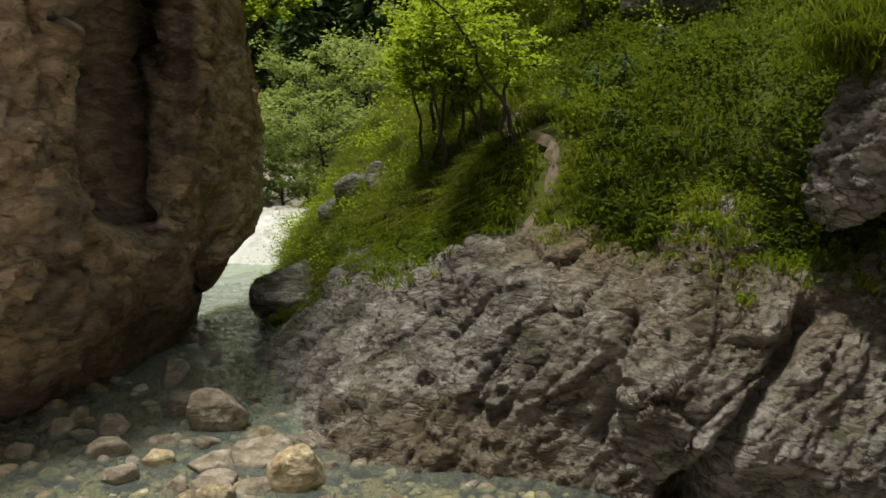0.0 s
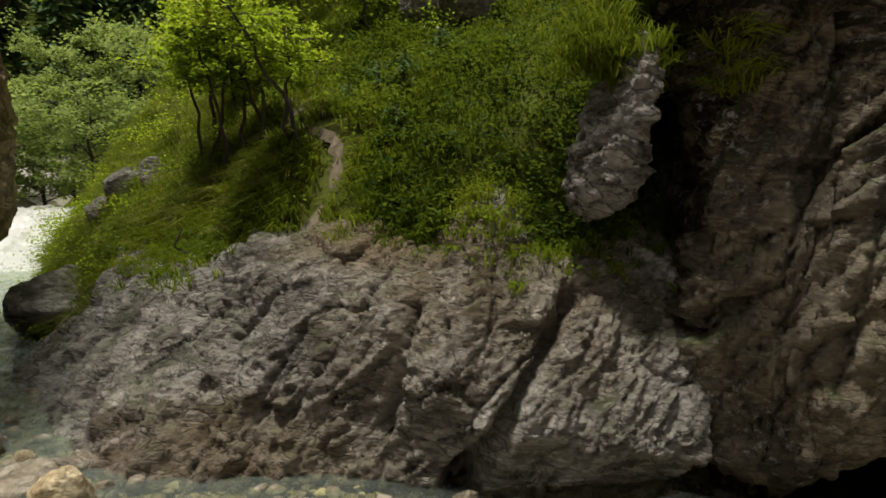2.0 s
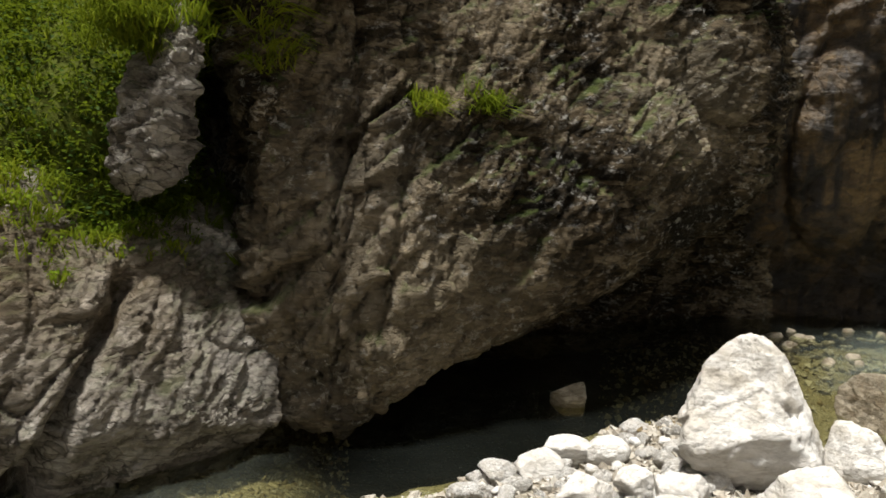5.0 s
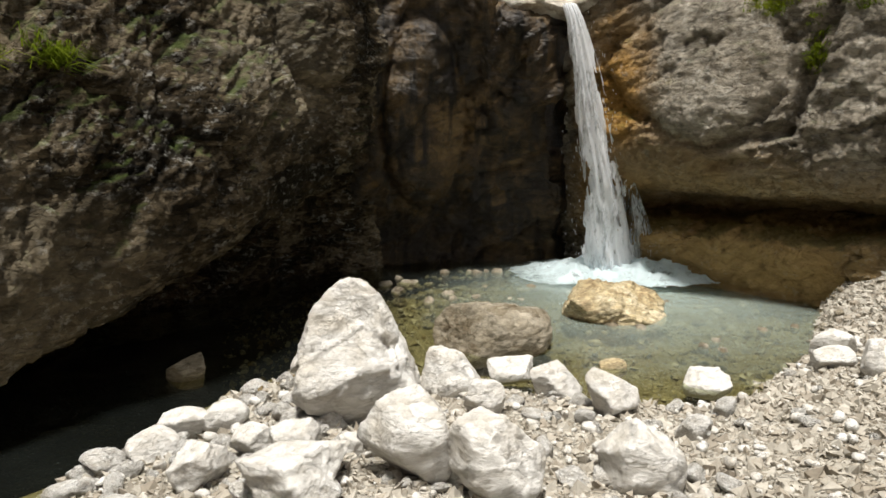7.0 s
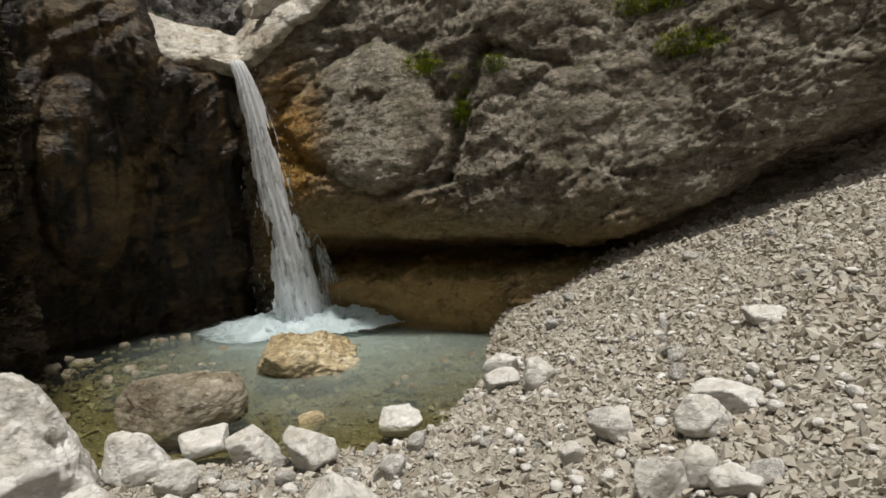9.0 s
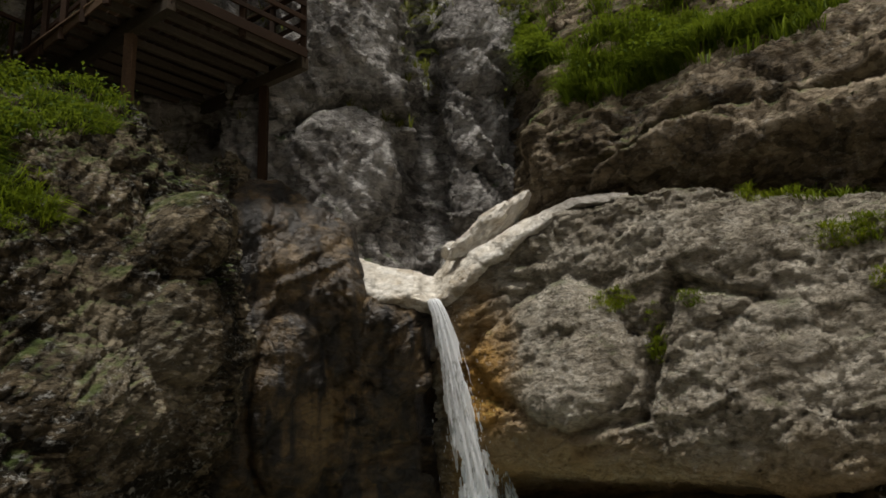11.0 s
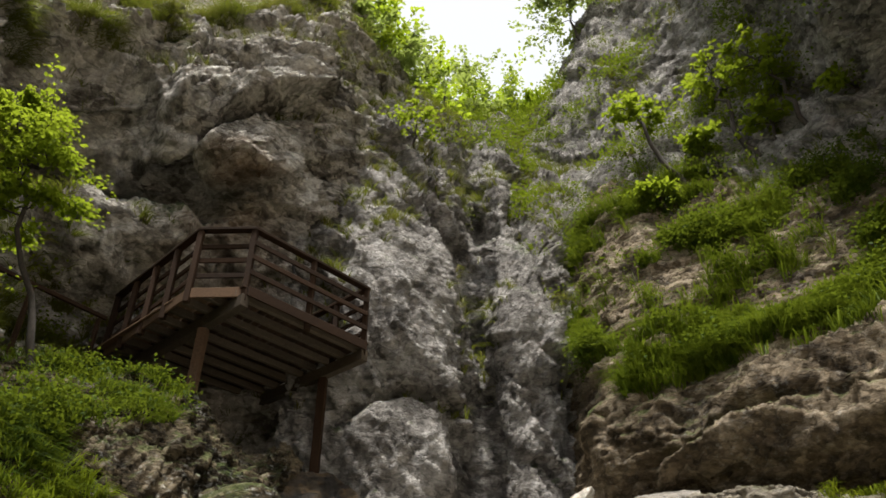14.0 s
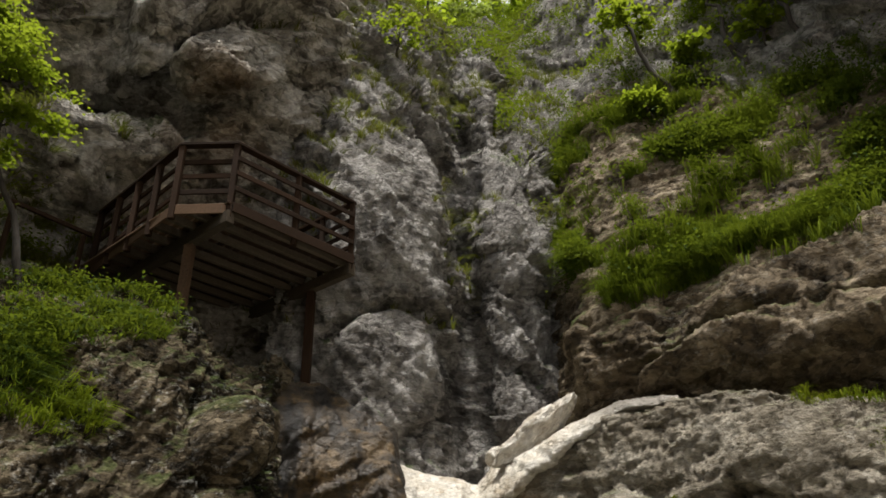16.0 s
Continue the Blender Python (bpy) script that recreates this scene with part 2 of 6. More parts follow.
def craggy(p, big=0.25, block=0.12, size=0.6, fine=0.02, seed=0, tilt=0.5, along=(1, 0), joint=0.35):
    """How far a rock face stands out at each point: swells, tilted facets with broken joints between them, and roughness."""
    c, s = math.cos(tilt), math.sin(tilt)
    h, f = p[:, 0] * along[0] + p[:, 1] * along[1], p[:, 1] * along[0] - p[:, 0] * along[1]
    q = np.stack([h * c + p[:, 2] * s, f, (-h * s + p[:, 2] * c) * 2.4], 1)
    w = np.stack([fbm(p * 1.3 / size**0.5 + 5, 4, seed=seed + 40), fbm(p * 1.3 / size**0.5 + 31, 4, seed=seed + 50), fbm(p * 1.3 / size**0.5 + 77, 4, seed=seed + 60)], 1)
    q = q + w * 0.3 * size
    broken = np.clip(0.5 + 1.6 * fbm(p * 0.9 / size + 3, 3, seed=seed + 70), 0, 1)
    out = big * fbm(p * 0.55, 3, seed=seed)
    v, n, e, s = cells(q / size / 1.5, seed + 7)
    out = out + block * (0.6 * (v - 0.5) + 1.1 * n - 0.8 * s) - block * joint * broken * np.clip(1 - e / 0.05, 0, 1)
    v, n, e, s = cells(q / size * 2.1 + 5, seed + 13)
    out = out + block * (0.22 * (v - 0.5) + 0.45 * n - 0.5 * s) - block * 0.3 * joint * np.clip(1 - e / 0.06, 0, 1)
    v, n, e, s = cells(q / size * 5.3 + 9, seed + 17)
    out = out + block * (0.3 * s * np.sign(fbm(p * 0.8 / size, 2, seed=seed + 72)) + 0.2 * n)
    v, n, e, s = cells(q / size * 12 + 2, seed + 19)
    out = out + block * 0.2 * s
    out = out + fine * 0.5 * ridged(p * 9 + w * 1.5, 3, seed + 21) + fine * fbm(p * 25, 2, seed=seed + 25)
    return out


# ---------- meshes ----------
MID = Vector((0.3, -0.2, 0.0))  # the middle of the gravel bank, from which bearings run (degrees, clockwise from +y)


def at(az, d, z):
    a = math.radians(az)
    return Vector((MID.x + d * math.sin(a), MID.y + d * math.cos(a), z))


def mesh_of(name, verts, faces, mat, smooth=True):
    me = bpy.data.meshes.new(name)
    verts, faces = np.asarray(verts, np.float32), np.asarray(faces, np.int32)
    k = faces.shape[1]
    me.vertices.add(len(verts))
    me.vertices.foreach_set("co", verts.ravel())
    me.loops.add(faces.size)
    me.loops.foreach_set("vertex_index", faces.ravel())
    me.polygons.add(len(faces))
    me.polygons.foreach_set("loop_start", np.arange(0, faces.size, k, dtype=np.int32))
    me.polygons.foreach_set("use_smooth", np.full(len(faces), smooth))
    me.update(calc_edges=True)
    me.materials.append(mat)
    return me


def smooth(a, b, x):
    t = np.clip((x - a) / (b - a), 0, 1)
    return t * t * (3 - 2 * t)


def grid_faces(nv, nu, close=False):
    a = np.arange(nv * nu).reshape(nv, nu)
    if close:
        a = np.concatenate([a, a[:, :1]], 1)
    return np.stack([a[:-1, :-1], a[:-1, 1:], a[1:, 1:], a[1:, :-1]], -1).reshape(-1, 4)


def spline(x, xs, ys):
    """A smooth curve through rows of ys at xs (no overshoot to speak of)."""
    xs, ys = np.asarray(xs, float), np.asarray(ys, float)
    h = np.diff(xs)[:, None]
    ys2 = ys.reshape(len(xs), -1)
    s = np.diff(ys2, axis=0) / h
    m = np.zeros_like(ys2)
    m[0], m[-1] = s[0], s[-1]
    a, b = s[:-1], s[1:]
    m[1:-1] = np.where(a * b > 0, 2 * a * b / np.where(np.abs(a + b) < 1e-9, 1, a + b), 0.25 * (a + b))
    i = np.clip(np.searchsorted(xs, x) - 1, 0, len(xs) - 2)
    t = ((x - xs[i]) / h[i, 0])[:, None]
    r = (2 * t**3 - 3 * t**2 + 1) * ys2[i] + (t**3 - 2 * t**2 + t) * h[i] * m[i] + (-2 * t**3 + 3 * t**2) * ys2[i + 1] + (t**3 - t**2) * h[i] * m[i + 1]
    return r.reshape((len(x),) + ys.shape[1:])


def normals(P):
    a = np.gradient(P, axis=1)
    b = np.gradient(P, axis=0)
    n = np.cross(a, b)
    return n / (np.linalg.norm(n, axis=-1, keepdims=True) + 1e-9)


FACES = {}


def sheet(name, cols, step, mat, label, category, crag=None, grooves=(), bumps=(), ledges=(), facing=True, calm=0):
    """A rock face or slope. cols: a bearing and the face's section there, as (distance, height) from its foot up. step: its grain in metres.
    grooves: deep joints, from (bearing, height) to (bearing, height), with width and depth.
    bumps: swellings at (bearing, height), their half width in degrees and half height in metres, and how far they stand out.
    ledges: lines of (bearing, height), above which (reach > 0) or below which (reach < 0) the rock stands out, and over how many metres that fades."""
    az = np.array([c[0] for c in cols], float)
    prof = np.array([c[1] for c in cols], float)
    mean = prof.mean(0)
    rows = np.concatenate([[0], np.cumsum(np.hypot(*np.diff(mean, axis=0).T))])
    width = np.radians(az[-1] - az[0]) * prof[:, :-1, 0].mean()
    nu, nv = int(width / step) + 2, int(rows[-1] / step) + 2
    ua, va = np.linspace(az[0], az[-1], nu), np.linspace(0, rows[-1], nv)
    a = spline(ua, az, prof)
    g = spline(va, rows, a.transpose(1, 0, 2).reshape(len(rows), -1)).reshape(nv, nu, 2)
    r = np.radians(ua)[None, :]
    P = np.stack([MID.x + g[..., 0] * np.sin(r), MID.y + g[..., 0] * np.cos(r), g[..., 1]], -1)
    N = normals(P)
    toward = (MID.x - P[..., 0]) * N[..., 0] + (MID.y - P[..., 1]) * N[..., 1]
    if (toward.mean() < 0) == facing:
        N = -N
    if crag:
        off = craggy(P.reshape(-1, 3), **crag).reshape(nv, nu)
        if calm:  # a smoother lip over an undercut
            off = off * (0.3 + 0.7 * np.clip(np.abs(va - rows[calm]) / 0.7, 0, 1))[:, None]
        for (a0, z0), (a1, z1), wide, deep in grooves:
            m = np.radians(1) * g[..., 0]
            px, pz = (ua[None, :] - a0) * m, P[..., 2] - z0
            qx, qz = (a1 - a0) * m, z1 - z0
            t = np.clip((px * qx + pz * qz) / (qx * qx + qz * qz), 0, 1)
            wob = 0.12 * fbm(P.reshape(-1, 3) * 1.6, 3, seed=5).reshape(nv, nu)
            dist = np.abs(np.hypot(px - t * qx, pz - t * qz) + wob)
            off = off - deep * np.exp(-((dist / wide) ** 2))
        for a0, z0, wa, wz, deep in bumps:
            wob = 0.38 * fbm(P.reshape(-1, 3) * 1.2, 3, seed=6).reshape(nv, nu)
            r2 = ((ua[None, :] - a0) / wa) ** 2 + ((P[..., 2] - z0) / wz) ** 2 + wob
            off = off * np.where(r2 < 1, 0.55, 1.0) + deep * np.sqrt(np.clip(1 - r2, 0, 1)) - 0.12 * deep * np.exp(-(((r2 - 1.05) / 0.12) ** 2))
        for line, deep, reach in ledges:
            la, lz = np.array(line, float).T
            wob = 0.16 * fbm(P.reshape(-1, 3) * 1.1, 4, seed=15).reshape(nv, nu)
            up = (P[..., 2] - np.interp(ua, la, lz)[None, :] + wob) * np.sign(reach)
            fade = smooth(la[0] - 1.5, la[0] + 0.5, ua) * smooth(la[-1] + 1.5, la[-1] - 0.5, ua)
            off = off + deep * fade[None, :] * np.where(up > 0, np.exp(-up / abs(reach)), 0) * np.clip(up / 0.08, 0, 1)
        P = P + N * off[..., None]
        N = normals(P)
        toward = (MID.x - P[..., 0]) * N[..., 0] + (MID.y - P[..., 1]) * N[..., 1]
        if (toward.mean() < 0) == facing:
            N = -N
    FACES[name] = (P, N, ua)
    ob = new(name, mesh_of(name, P.reshape(-1, 3), grid_faces(nv, nu), mat))
    return tagged(ob, label, category, kind="structure")


def boulder_mesh(name, radii, mat, seed=0, res=40, crag=None, power=0.75, cuts=9, taper=0.0, tall=1.0):
    """A rock of its own: a rounded block, cut by a few planes, with a craggy skin. It lies on z = 0 in its own space."""
    rs = random.Random(seed)
    nv, nu = res, res * 2
    th = np.linspace(0.0, math.pi, nv)
    ph = np.linspace(0, 2 * math.pi, nu, endpoint=False)
    T, F = np.meshgrid(th, ph, indexing="ij")
    D = np.stack([np.sin(T) * np.cos(F), np.sin(T) * np.sin(F), np.cos(T)], -1).reshape(-1, 3)
    R = 1.0 / (np.abs(D) ** (2 / power)).sum(1) ** (power / 2)
    for _ in range(cuts):
        n = np.array([rs.gauss(0, 1) for _ in range(3)])
        n /= np.linalg.norm(n)
        lim = rs.uniform(0.56, 0.9)
        dn = D @ n
        R = np.where(dn > 1e-3, np.minimum(R, lim / np.maximum(dn, 1e-3)), R)
    P = D * R[:, None] * np.array(radii)
    P[:, 2] *= np.where(P[:, 2] > 0, tall, 1.0)
    s = float(np.mean(radii))
    c = dict(big=0.06 * s, block=0.055 * s, size=0.6 * s, fine=0.01 * s)
    c.update(crag or {})
    N = D / np.array(radii)
    N = N / np.linalg.norm(N, axis=1, keepdims=True)
    P = P + N * craggy(P + seed * 3.7, seed=seed, **c)[:, None]
    if taper:
        k = 1 - taper * np.clip(P[:, 2:] / radii[2], -0.5, 1)
        P = P * np.concatenate([k, k, np.ones_like(k)], 1)
    P[:, 2] -= P[:, 2].min()
    P[:nu] = P[:nu].mean(0)
    P[-nu:] = P[-nu:].mean(0)
    return mesh_of(name, P, grid_faces(nv, nu, True)[:, ::-1], mat)


def boulder(name, place, radii, mat, label, seed=0, turn=0.0, tip=(0, 0), sink=0.0, category="boulder", group="", **kw):
    in_place = kw.pop("in_place", False)
    ob = new(name, boulder_mesh(name, radii, mat, seed, **kw))
    m = pose(place[0], place[1], place[2] - sink, tip[0], tip[1], turn)
    if in_place:
        ob.data.transform(m)
    else:
        ob.matrix_basis = m
    return tagged(ob, label, category, group)


def part(name, bm, material, parent, label=""):
    me = bpy.data.meshes.new(name)
    bm.to_mesh(me)
    bm.free()
    me.materials.append(material)
    ob = new(name, me)
    ob.parent = parent
    return tagged(ob, label)


def beam(a, b, w, h, up=(0, 0, 1), bevel=0.006):
    """A squared timber from a to b, w wide and h high, with eased edges."""
    a, b = Vector(a), Vector(b)
    x = (b - a).normalized()
    y = Vector(up).cross(x).normalized()
    z = x.cross(y)
    bm = bmesh.new()
    bmesh.ops.create_cube(bm, size=1)
    m = Matrix((x, y, z)).transposed().to_4x4()
    for v in bm.verts:
        v.co = Vector((v.co.x * (b - a).length, v.co.y * w, v.co.z * h))
    bmesh.ops.bevel(bm, geom=list(bm.edges), offset=bevel, segments=1, affect="EDGES")
    bmesh.ops.transform(bm, matrix=Matrix.Translation((a + b) / 2) @ m, verts=bm.verts)
    return bm


# ---------- plants ----------
def scatter(face, count, mask, rs):
    """Places and normals on a face, where mask(points, normals) is high."""
    P, N, _ = FACES[face]
    p, q = P[:-1, :-1].reshape(-1, 3), N[:-1, :-1].reshape(-1, 3)
    ex, ey = (P[:-1, 1:] - P[:-1, :-1]).reshape(-1, 3), (P[1:, :-1] - P[:-1, :-1]).reshape(-1, 3)
    w = np.linalg.norm(np.cross(ex, ey), axis=1) * np.clip(mask(p, q), 0, None)
    c = np.cumsum(w)
    i = np.searchsorted(c, rs.random(count) * c[-1]).clip(0, len(p) - 1)
    a, b = rs.random((2, count, 1))
    return p[i] + ex[i] * a + ey[i] * b, q[i]


def azd(p):
    return np.degrees(np.arctan2(p[:, 0] - MID.x, p[:, 1] - MID.y)), np.hypot(p[:, 0] - MID.x, p[:, 1] - MID.y)


def blades(name, pts, nrm, per, length, width, mat, label, rs, droop=0.6, spread=0.5, flow=(0, 0, 0)):
    """Grass: tufts of bent blades at pts."""
    m = len(pts) * per
    base = np.repeat(pts, per, 0) + rs.normal(0, 0.035, (m, 3)) * (1, 1, 0.3)
    tall = np.repeat(rs.uniform(0.6, 1.3, len(pts)), per) * length * rs.uniform(0.6, 1.15, m)
    d = np.repeat(nrm * 0.45, per, 0) + (0, 0, 0.8) + rs.normal(0, spread, (m, 3)) * (1, 1, 0.35) + np.array(flow)
    d /= np.linalg.norm(d, axis=1, keepdims=True)
    side = np.cross(d, rs.normal(0, 1, (m, 3)))
    side /= np.linalg.norm(side, axis=1, keepdims=True) + 1e-9
    out = d * (1, 1, 0) + np.repeat(nrm, per, 0) * (0.35, 0.35, 0)
    w = width * rs.uniform(0.6, 1.4, (m, 1))
    t = tall[:, None]
    mid = base + d * t * 0.55
    tip = base + d * t * 0.85 + out * t * droop * 0.6 - np.array((0, 0, 1)) * t * droop * 0.45
    V = np.stack([base - side * w, base + side * w, mid - side * w * 0.8, mid + side * w * 0.8, tip], 1).reshape(-1, 3)
    i = np.arange(m)[:, None] * 5
    F = np.concatenate([i + (0, 1, 3), i + (0, 3, 2), i + (2, 3, 4)], 1).reshape(-1, 3)
    ob = new(name, mesh_of(name, V, F, mat))
    return tagged(ob, label, "grass", kind="stuff")


def leaves(centres, dirs, size, rs, long=1.5, fold=0.25):
    """Vertices and faces of folded leaves."""
    m = len(centres)
    d = dirs / (np.linalg.norm(dirs, axis=1, keepdims=True) + 1e-9)
    s = np.cross(d, rs.normal(0, 1, (m, 3)) * (0.5, 0.5, 0.25) + (0, 0, 1.0))
    s /= np.linalg.norm(s, axis=1, keepdims=True) + 1e-9
    n = np.cross(s, d)
    k = (size * rs.uniform(0.6, 1.3, m))[:, None]
    a, e = centres, centres + d * k * long
    b = centres + d * k * long * 0.5 + s * k * 0.5 + n * k * fold
    c = centres + d * k * long * 0.5 - s * k * 0.5 + n * k * fold
    V = np.stack([a, b, e, c], 1).reshape(-1, 3)
    i = np.arange(m)[:, None] * 4
    return V, np.concatenate([i + (0, 1, 2), i + (0, 2, 3)], 1).reshape(-1, 3)


def herbs(name, pts, nrm, per, size, spread, mat, label, rs, category="herbs"):
    m = len(pts) * per
    c = np.repeat(pts, per, 0) + rs.normal(0, spread, (m, 3)) * (1, 1, 0.35) + np.repeat(nrm, per, 0) * spread * rs.uniform(0, 1.2, (m, 1)) + np.array((0, 0, 1)) * spread * rs.uniform(0, 1.0, (m, 1))
    d = rs.normal(0, 1, (m, 3)) * (1, 1, 0.4) + np.repeat(nrm, per, 0) * 0.5
    V, F = leaves(c, d, np.full(m, size), rs)
    return tagged(new(name, mesh_of(name, V, F, mat)), label, category, kind="stuff")


def tube(path, radii, sides=7):
    path, radii = np.asarray(path, float), np.asarray(radii, float)
    d = np.gradient(path, axis=0)
    d /= np.linalg.norm(d, axis=1, keepdims=True) + 1e-9
    x = np.cross(d, (0.31, 0.87, 0.38))
    x /= np.linalg.norm(x, axis=1, keepdims=True) + 1e-9
    y = np.cross(d, x)
    a = np.linspace(0, 2 * math.pi, sides, endpoint=False)
    V = path[:, None] + radii[:, None, None] * (x[:, None] * np.cos(a)[None, :, None] + y[:, None] * np.sin(a)[None, :, None])
    return V.reshape(-1, 3), grid_faces(len(path), sides, True)


def joined(pieces):
    V, F, k = [], [], 0
    for v, f in pieces:
        V.append(v)
        F.append(f + k)
        k += len(v)
    return np.concatenate(V), np.concatenate(F)


def tree(name, foot, height, lean, crown, leaf, count, bark, leafm, label, seed, thick=0.05, start=0.35, boughs=12, droop=0.1, layered=0.0, group="", category="tree"):
    """A broadleaved tree: a bent, tapered trunk, limbs with twigs, and leaves in sprays along the twigs. crown: its radius."""
    rs = np.random.default_rng(seed)
    root = tagged(new(name), label, category, group)
    root.location = foot
    n = 12
    t = np.linspace(0, 1, n)
    bend = np.cumsum(rs.normal(0, 0.025, (n, 2)), 0) * height
    bend -= bend[0]
    trunk = np.stack([lean[0] * t**1.2 + bend[:, 0], lean[1] * t**1.2 + bend[:, 1], height * t], 1)
    pieces = [tube(trunk, thick * (1 - 0.85 * t) + 0.004, 8)]
    cs, ds = [], []
    for b in range(boughs):
        s = start + (0.98 - start) * (b + rs.random()) / boughs
        p0 = np.array([np.interp(s, t, trunk[:, i]) for i in range(3)])
        ang = b * 2.4 + rs.uniform(-0.5, 0.5)
        reach = crown * (0.5 + 0.6 * math.sin(math.pi * min(1, (s - start) / (1 - start) * 0.85 + 0.15))) * rs.uniform(0.65, 1.15)
        rise = rs.uniform(0.1, 0.55) * (1 - layered)
        d = np.array([math.cos(ang), math.sin(ang), rise])
        u = np.linspace(0, 1, 7)[:, None]
        limb = p0 + d * reach * u + np.array((0, 0, -droop * reach)) * u**2 + np.cumsum(rs.normal(0, 0.03 * reach, (7, 3)), 0) * (u > 0)
        pieces.append(tube(limb, np.linspace(thick * 0.38 * (1.1 - s * 0.6), 0.004, 7), 5))
        for w in range(5):
            k = rs.uniform(0.3, 1.0)
            q0 = np.array([np.interp(k, u[:, 0], limb[:, i]) for i in range(3)])
            e = d * 0.6 + rs.normal(0, 0.6, 3) * (1, 1, 0.45)
            ln = reach * rs.uniform(0.25, 0.5)
            v = np.linspace(0, 1, 4)[:, None]
            twig = q0 + e * ln * v + np.array((0, 0, -droop * ln)) * v**2
            pieces.append(tube(twig, np.linspace(0.007, 0.002, 4), 3))
            m = max(3, int(count / boughs / 5))
            f = rs.random(m)[:, None] ** 0.8
            c = q0 + e * ln * f * 1.15 + rs.normal(0, 0.16 * ln + 0.03, (m, 3)) * (1, 1, 0.35 + 0.35 * (1 - layered))
            cs.append(c)
            ds.append(e * 0.5 + rs.normal(0, 0.8, (m, 3)) * (1, 1, 0.35) + (0, 0, -0.25))
    V, F = joined(pieces)
    a = new("trunk", mesh_of("trunk", V, F, bark))
    a.parent = root
    V, F = leaves(np.concatenate(cs), np.concatenate(ds), np.full(sum(map(len, cs)), leaf), rs)
    b = new("crown", mesh_of("crown", V, F, leafm))
    b.parent = root
    return root

# ---------- the stones, woods and greens of the gorge ----------
GREY = rock_mat("limestone_grey", (0.39, 0.365, 0.325), (0.245, 0.223, 0.19), (0.08, 0.07, 0.056), 0.9, moss=0.3, cracks=0.65, contrast=1.2, grain=0.55, relief=1.3, bed=(0.2, 0.75, 0.3), sliver=2.6,
                stains_and_shading=[((1.3, 6.25, 1.85), (0.9, 0.7, 0.4), (0.28, 0.21, 0.13), 0.9), ((2.3, 5.6, 1.2), (1.2, 0.8, 0.8), (0.26, 0.19, 0.10), 0.5), ((0.4, 5.7, 0.1), (1.6, 0.6, 0.4), (0.24, 0.17, 0.09), 0.5)])
# real moss, but strengthened so that it also paints shade on up-facing rock
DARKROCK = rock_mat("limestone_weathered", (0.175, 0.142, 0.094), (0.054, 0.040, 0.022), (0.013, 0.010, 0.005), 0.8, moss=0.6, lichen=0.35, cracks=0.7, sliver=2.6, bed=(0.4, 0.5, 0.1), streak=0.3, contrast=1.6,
                    # third patch, at (4.7, 3.9): a lit area of the wall painted paler
                    stains_and_shading=[((3.85, 4.5, 1.2), (1.0, 1.0, 1.0), (0.40, 0.34, 0.25), 0.4), ((4.3, 4.4, 2.2), (0.6, 0.6, 0.8), (0.40, 0.34, 0.25), 0.3), ((4.7, 3.9, 1.2), (0.9, 0.9, 0.6), (0.36, 0.30, 0.2), 0.4), ((7.3, 3.0, 2.9), (0.8, 0.6, 0.7), (0.36, 0.31, 0.22), 0.4)])
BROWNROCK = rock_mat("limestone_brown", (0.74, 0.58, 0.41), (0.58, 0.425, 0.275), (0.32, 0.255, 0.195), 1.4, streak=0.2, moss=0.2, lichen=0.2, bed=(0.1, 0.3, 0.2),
                     # first patch: near-black, paints the shade inside the vertical cleft
                     stains_and_shading=[((-3.45, 8.7, 5.2), (0.42, 1.5, 3.4), (0.012, 0.010, 0.008), 1.0), ((-2.95, 8.8, 3.9), (0.09, 0.9, 1.2), (0.05, 0.045, 0.04), 0.7), ((-3.9, 9.0, 0.3), (1.6, 2.5, 0.6), (0.07, 0.055, 0.03), 0.8)])
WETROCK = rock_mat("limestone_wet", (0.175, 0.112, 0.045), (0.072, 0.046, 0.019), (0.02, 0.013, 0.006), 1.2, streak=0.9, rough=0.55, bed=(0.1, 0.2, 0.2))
WALLROCK = rock_mat("limestone_wall", (0.41, 0.375, 0.31), (0.262, 0.23, 0.178), (0.11, 0.092, 0.066), 0.8, moss=0.45, lichen=0.25, contrast=0.8, cracks=0.35, grain=0.55, relief=1.2, bed=(0.3, 0.2, 0.5),
                    stains_and_shading=[((11.5, -0.1, 2.3), (0.9, 0.65, 1.5), (0.46, 0.25, 0.055), 0.95), ((11.6, -0.3, 0.9), (1.5, 1.2, 1.0), (0.40, 0.235, 0.07), 0.9), ((10.9, -0.9, 1.75), (1.2, 1.2, 0.32), (0.42, 0.31, 0.18), 0.9),
                            ((11.0, -2.4, 0.5), (2.2, 2.2, 1.0), (0.56, 0.38, 0.16), 0.95), ((9.4, -4.2, 0.9), (1.4, 1.2, 0.9), (0.34, 0.24, 0.11), 0.8)])
TIERROCK = rock_mat("limestone_tier", (0.32, 0.265, 0.19), (0.155, 0.12, 0.078), (0.052, 0.04, 0.026), 1.0, moss=0.7, lichen=0.2, bed=(0.1, 0.1, 0.4))
CLIFF = rock_mat("limestone_cliff", (0.46, 0.44, 0.415), (0.30, 0.282, 0.26), (0.115, 0.105, 0.095), 0.95, contrast=1.2, cracks=0.6, grain=0.45, relief=1.5, moss=0.7, lichen=0.1, bed=(0.2, 0.9, 0.2), streak=0.3)
